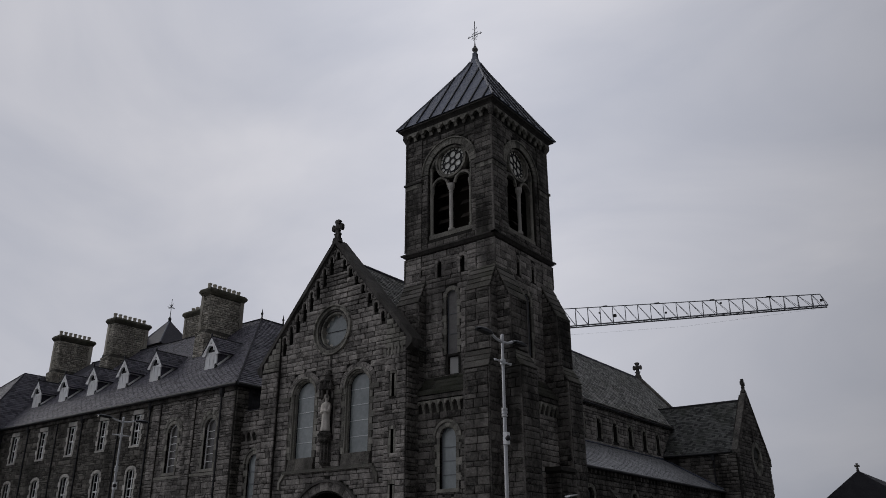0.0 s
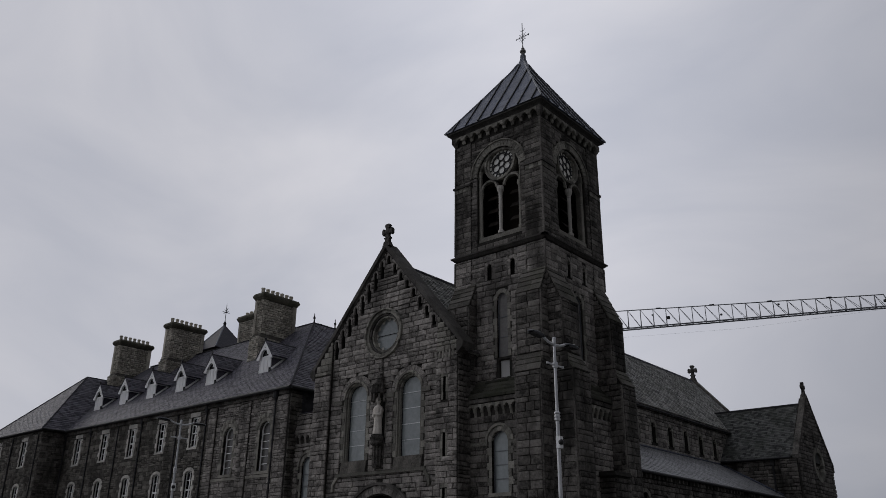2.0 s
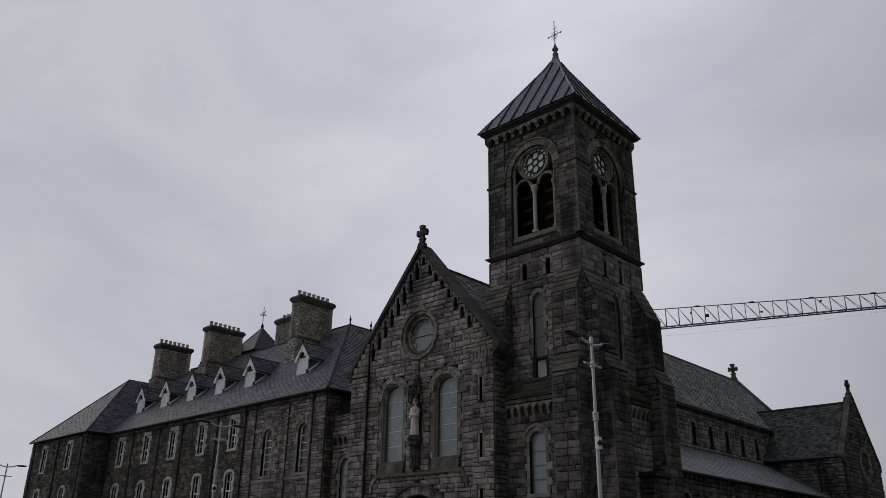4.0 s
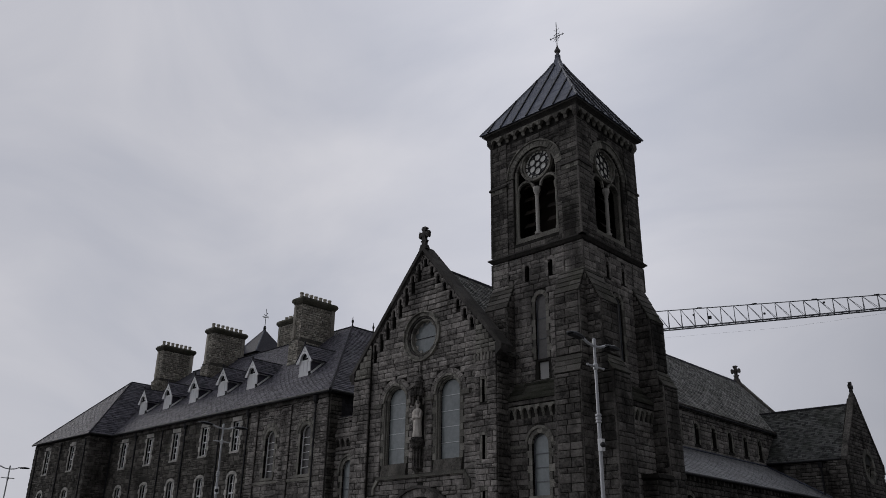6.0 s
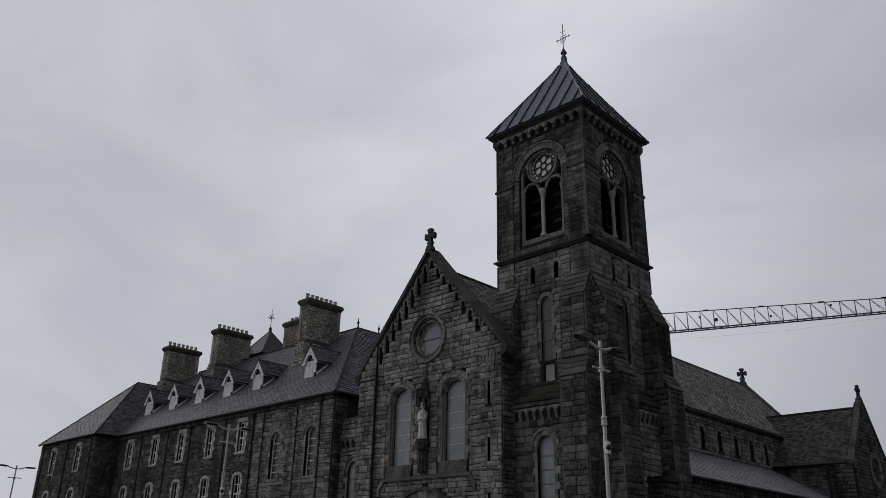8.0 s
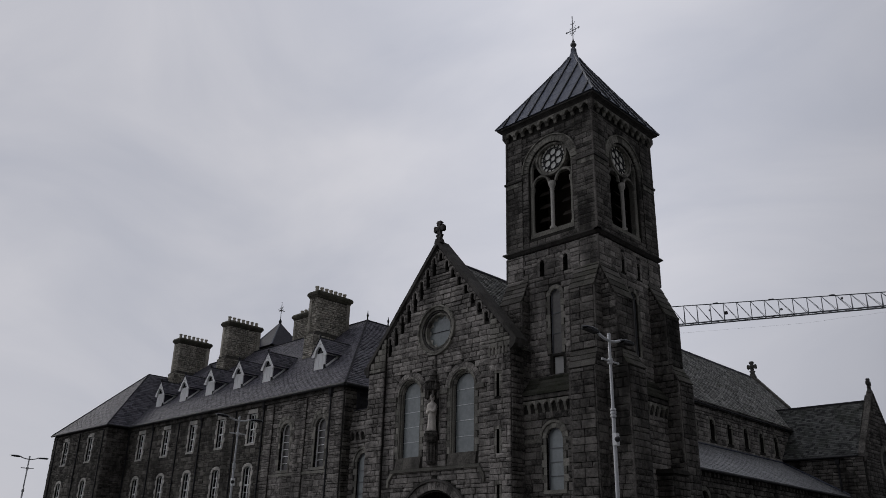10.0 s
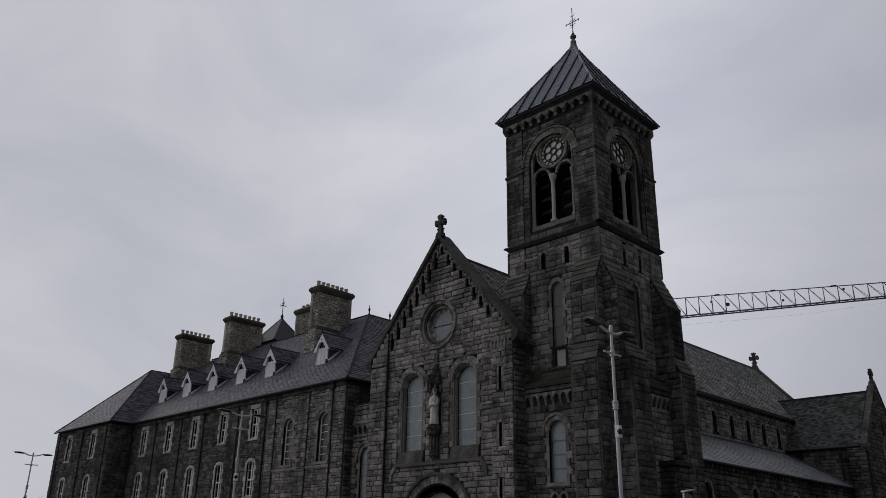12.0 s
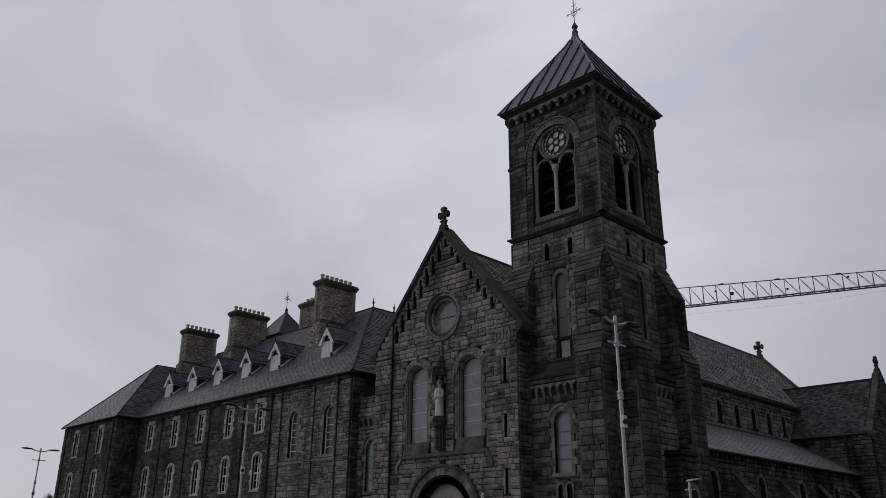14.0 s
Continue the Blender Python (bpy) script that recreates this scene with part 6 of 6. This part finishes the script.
# ---- street lamps along the pavement ----
def street_lamp():
    lamp = thing("street_lamp", (0, 0, 0), "galvanised steel street lamp with two arms and lanterns", "street lamp", "street lamps")
    part("pole", Mesh().lathe((0, 0, 0), [(0, 0.09), (1.2, 0.085), (1.25, 0.062), (5.6, 0.056), (5.62, 0.048), (7.9, 0.043), (8.0, 0.055), (8.12, 0.055), (8.14, 0.035)], 14), STEEL, lamp, smooth=False)
    part("collar", Mesh().lathe((0, 0, 5.62), [(0, 0.06), (0.02, 0.09), (0.06, 0.09), (0.07, 0.07), (0.1, 0.07), (0.11, 0.09), (0.16, 0.09), (0.18, 0.07), (0.21, 0.09), (0.25, 0.09), (0.27, 0.06)], 14), STEEL, lamp)
    part("crossbar", Mesh().rod((0, -0.42, 7.28), (0, 0.42, 7.28), 0.03, 8).lathe((0, 0, 7.18), [(0, 0.05), (0.03, 0.08), (0.17, 0.08), (0.2, 0.05)], 12).lathe((0, -0.42, 7.25), [(0, 0.03), (0.06, 0.04)], 8).lathe((0, 0.42, 7.25), [(0, 0.03), (0.06, 0.04)], 8), STEEL, lamp)
    for s in (-1, 1):
        part("arm", Mesh().tube([(0, 0, 7.9), (0, s * 0.3, 7.93), (0, s * 0.52, 8.0), (0, s * 0.62, 8.05)], 0.04, 8), STEEL, lamp)
        h = Mesh()
        w = ((0.55, 0.05, 0.03), (0.72, 0.11, 0.034), (1.0, 0.13, 0.036), (1.25, 0.10, 0.03), (1.36, 0.05, 0.015))
        loops = []
        for d, a, t in w:
            z = 8.04 + 0.05 * math.sin((d - 0.55) * 3.2)
            loops.append([(a * math.cos(k * math.tau / 10), s * d, z + t * math.sin(k * math.tau / 10)) for k in range(10)])
        for a, b in zip(loops, loops[1:]):
            h.hull(a, b)
        # shell and lens are coloured dark to carry the shade of the underside
        head = part("lantern", h, DARK_STEEL, lamp, "flat lantern head, dark grey to carry the shade of its underside")
        part("lens", Mesh().hull([(-0.11, s * 0.66, 7.985), (0.11, s * 0.66, 7.985), (0.11, s * 1.28, 8.01), (-0.11, s * 1.28, 8.01)], [(-0.1, s * 0.7, 8.04), (0.1, s * 0.7, 8.04), (0.1, s * 1.24, 8.06), (-0.1, s * 1.24, 8.06)]), DARK_GLASS, head)
    return lamp


first = street_lamp()
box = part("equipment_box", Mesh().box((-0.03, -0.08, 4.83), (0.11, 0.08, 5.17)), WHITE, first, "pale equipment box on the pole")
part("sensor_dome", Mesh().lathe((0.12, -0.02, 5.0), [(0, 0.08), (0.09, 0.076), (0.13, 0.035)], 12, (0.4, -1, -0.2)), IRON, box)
spots = [(15.52, -21.75), (-6.72, -20.45), (-34.42, -20.4)]
first.location = (*spots[0], 0)
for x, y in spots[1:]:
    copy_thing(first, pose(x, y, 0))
short = thing("path_lamp", (10.1, -8.2, 0), "short grey steel lamp post with one flat lantern", "street lamp")
part("pole", Mesh().lathe((10.1, -8.2, 0), [(0, 0.08), (4.4, 0.05)], 10), STEEL, short)
part("crossbar", Mesh().rod((9.86, -8.2, 4.05), (10.34, -8.2, 4.05), 0.03, 6).lathe((10.1, -8.2, 3.95), [(0, 0.07), (0.2, 0.07)], 8), STEEL, short)
part("lantern", Mesh().hull([(10.0, -8.26, 4.4), (10.3, -8.32, 4.42), (10.62, -8.28, 4.47), (10.62, -8.12, 4.47), (10.3, -8.08, 4.42), (10.0, -8.14, 4.4)], [(10.0, -8.26, 4.46), (10.3, -8.32, 4.49), (10.62, -8.28, 4.5), (10.62, -8.12, 4.5), (10.3, -8.08, 4.49), (10.0, -8.14, 4.46)]), STEEL, short)

lantern = thing("wall_lantern", (-4.41, -5.2, 4.0), "small white lantern on a bracket beside the church door", "lantern")
part("bracket", Mesh().tube([(-5.0, -5.1, 4.93), (-4.75, -5.5, 5.0), (-4.41, -5.75, 4.92), (-4.41, -5.75, 4.6)], 0.035, 6), IRON, lantern)
part("lantern_body", Mesh().lathe((-4.41, -5.75, 4.05), [(0, 0.05), (0.06, 0.10), (0.36, 0.12), (0.40, 0.15), (0.46, 0.07), (0.58, 0.02)], 6), STEEL, lantern)

# ---- far things: tower crane, a gabled roof, a tree ----
crane = thing("tower_crane", (-52.0, 89.7, 0), "tower crane with a long lattice jib beyond the church", "crane")
A, B = Vector((-50.0, 90.4, 44.65)), Vector((1.1, 110.35, 44.92))
e = (B - A).normalized()
q = Vector((-e.y, e.x, 0))
deep = 2.95
top_end = B - e * 0.9
for s in (-0.6, 0.6):
    part("jib_chord", Mesh().rod(A + q * s, B + q * s, 0.13, 6), DARK_STEEL, crane)
part("jib_chord", Mesh().rod(A + Z * deep * 1.36, top_end + Z * (deep * 0.79), 0.09, 6), DARK_STEEL, crane)
lace = Mesh()
n = 23
L = (B - A).length
for k in range(n):
    a, b = A + e * (L * k / n), A + e * (L * (k + 1) / n)
    da = deep * (1.36 - 0.57 * k / n)
    if k == n - 1:
        b = top_end
    for s in (-0.6, 0.6):
        lace.rod(a + q * s, a + Z * da, 0.07, 5)
        lace.rod(a + Z * da, b + q * s, 0.045, 5)
    lace.rod(a - q * 0.6, b + q * 0.6, 0.04, 5).rod(a - q * 0.6, a + q * 0.6, 0.05, 5)
lace.rod(B - q * 0.6, top_end + Z * deep * 0.79, 0.07, 5).rod(B + q * 0.6, top_end + Z * deep * 0.79, 0.07, 5)
part("lattice", lace, DARK_STEEL, crane)
for d, h, r in ((14.2, 0.66, 0.15), (17.05, 0.45, 0.25), (26.6, 0.4, 0.16), (36.7, 0.78, 0.15), (54.0, 0.5, 0.2)):
    p = A + e * d + Z * (deep * (1.36 - 0.57 * d / L) * h)
    part("jib_fitting", Mesh().box(tuple(p - Vector((r, r, r))), tuple(p + Vector((r, r, r)))), IRON, crane)
for d in (15.35, 25.1, 35.2, 45.2):
    p = A + e * d + Z * (deep * (1.36 - 0.57 * d / L))
    part("jib_plate", Mesh().hull([p - e * 0.5 - q * 0.2, p + e * 0.5 - q * 0.2, p + e * 0.5 + q * 0.2, p - e * 0.5 + q * 0.2], [p - e * 0.4 - q * 0.2 + Z * 0.16, p + e * 0.4 - q * 0.2 + Z * 0.16, p + e * 0.4 + q * 0.2 + Z * 0.16, p - e * 0.4 + q * 0.2 + Z * 0.16]), IRON, crane)
part("hoist_rope", Mesh().tube([A + Z * -1.5, A + e * 30 + Z * -1.7, B - Z * 0.3], 0.010, 4), DARK_STEEL, crane)
mast = Mesh()
for sx in (-0.9, 0.9):
    for sy in (-0.9, 0.9):
        mast.rod((A.x + sx, A.y + sy, 0), (A.x + sx, A.y + sy, 49), 0.12, 6)
for k in range(22):
    z = 2.0 * k
    for a, b in (((-0.9, -0.9), (0.9, -0.9)), ((0.9, -0.9), (0.9, 0.9)), ((0.9, 0.9), (-0.9, 0.9)), ((-0.9, 0.9), (-0.9, -0.9))):
        mast.rod((A.x + a[0], A.y + a[1], z), (A.x + b[0], A.y + b[1], z + 2.0), 0.06, 5)
part("mast", mast, DARK_STEEL, crane)

hall = thing("gabled_hall", (13.5, 50, 0), "dark slate gabled roof with a small cross finial", "building")
hx, hy, hz = 12.35, 46.87, 10.0
part("wall", Mesh().box((hx - 4.6, hy + 0.4, 0), (hx + 4.6, hy + 20, 6.4)), RUBBLE, hall)
part("roof", Mesh().hull([(hx - 5.0, hy, 6.3), (hx + 5.0, hy, 6.3), (hx, hy, hz)], [(hx - 5.0, hy + 20, 6.3), (hx + 5.0, hy + 20, 6.3), (hx, hy + 20, hz)]), ROOF_FAR, hall)
celtic_cross("finial_cross", (hx, hy + 0.1, hz - 0.05), 0.75, hall, GRANITE)

tree = thing("tree", (-149.2, 22.2, 0), "leafy tree beyond the end of the monastery", "tree")
rt = random.Random(5)
trunk = Mesh().lathe((-149.2, 22.2, 0), [(0, 0.5), (3, 0.36), (7, 0.22), (10.8, 0.05)], 8)
tips = []
for k in range(26):
    h = rt.uniform(4.5, 10.2)
    a = rt.uniform(0, math.tau)
    r = rt.uniform(0.8, 2.3) * (1.25 - h / 12)
    p0, p1 = Vector((-149.2, 22.2, h)), Vector((-149.2 + r * math.cos(a), 22.2 + r * math.sin(a), h + rt.uniform(0.5, 1.6)))
    trunk.rod(p0, p1, 0.06, 5)
    tips += [p0.lerp(p1, s) for s in (0.5, 0.75, 1.0)]
part("trunk", trunk, BARK, tree)
leaves = Mesh()
for p in tips:
    for k in range(34):
        c = p + Vector((rt.gauss(0, 0.36), rt.gauss(0, 0.36), rt.gauss(0, 0.32)))
        a, b = (Vector((rt.uniform(-1, 1), rt.uniform(-1, 1), rt.uniform(-1, 1))).normalized() for _ in range(2))
        k0 = len(leaves.v)
        leaves.v += [tuple(c + a * 0.14), tuple(c + b * 0.08), tuple(c - a * 0.14), tuple(c - b * 0.08)]
        leaves.f.append((k0, k0 + 1, k0 + 2, k0 + 3))
part("crown", leaves, LEAF, tree, kind="stuff")
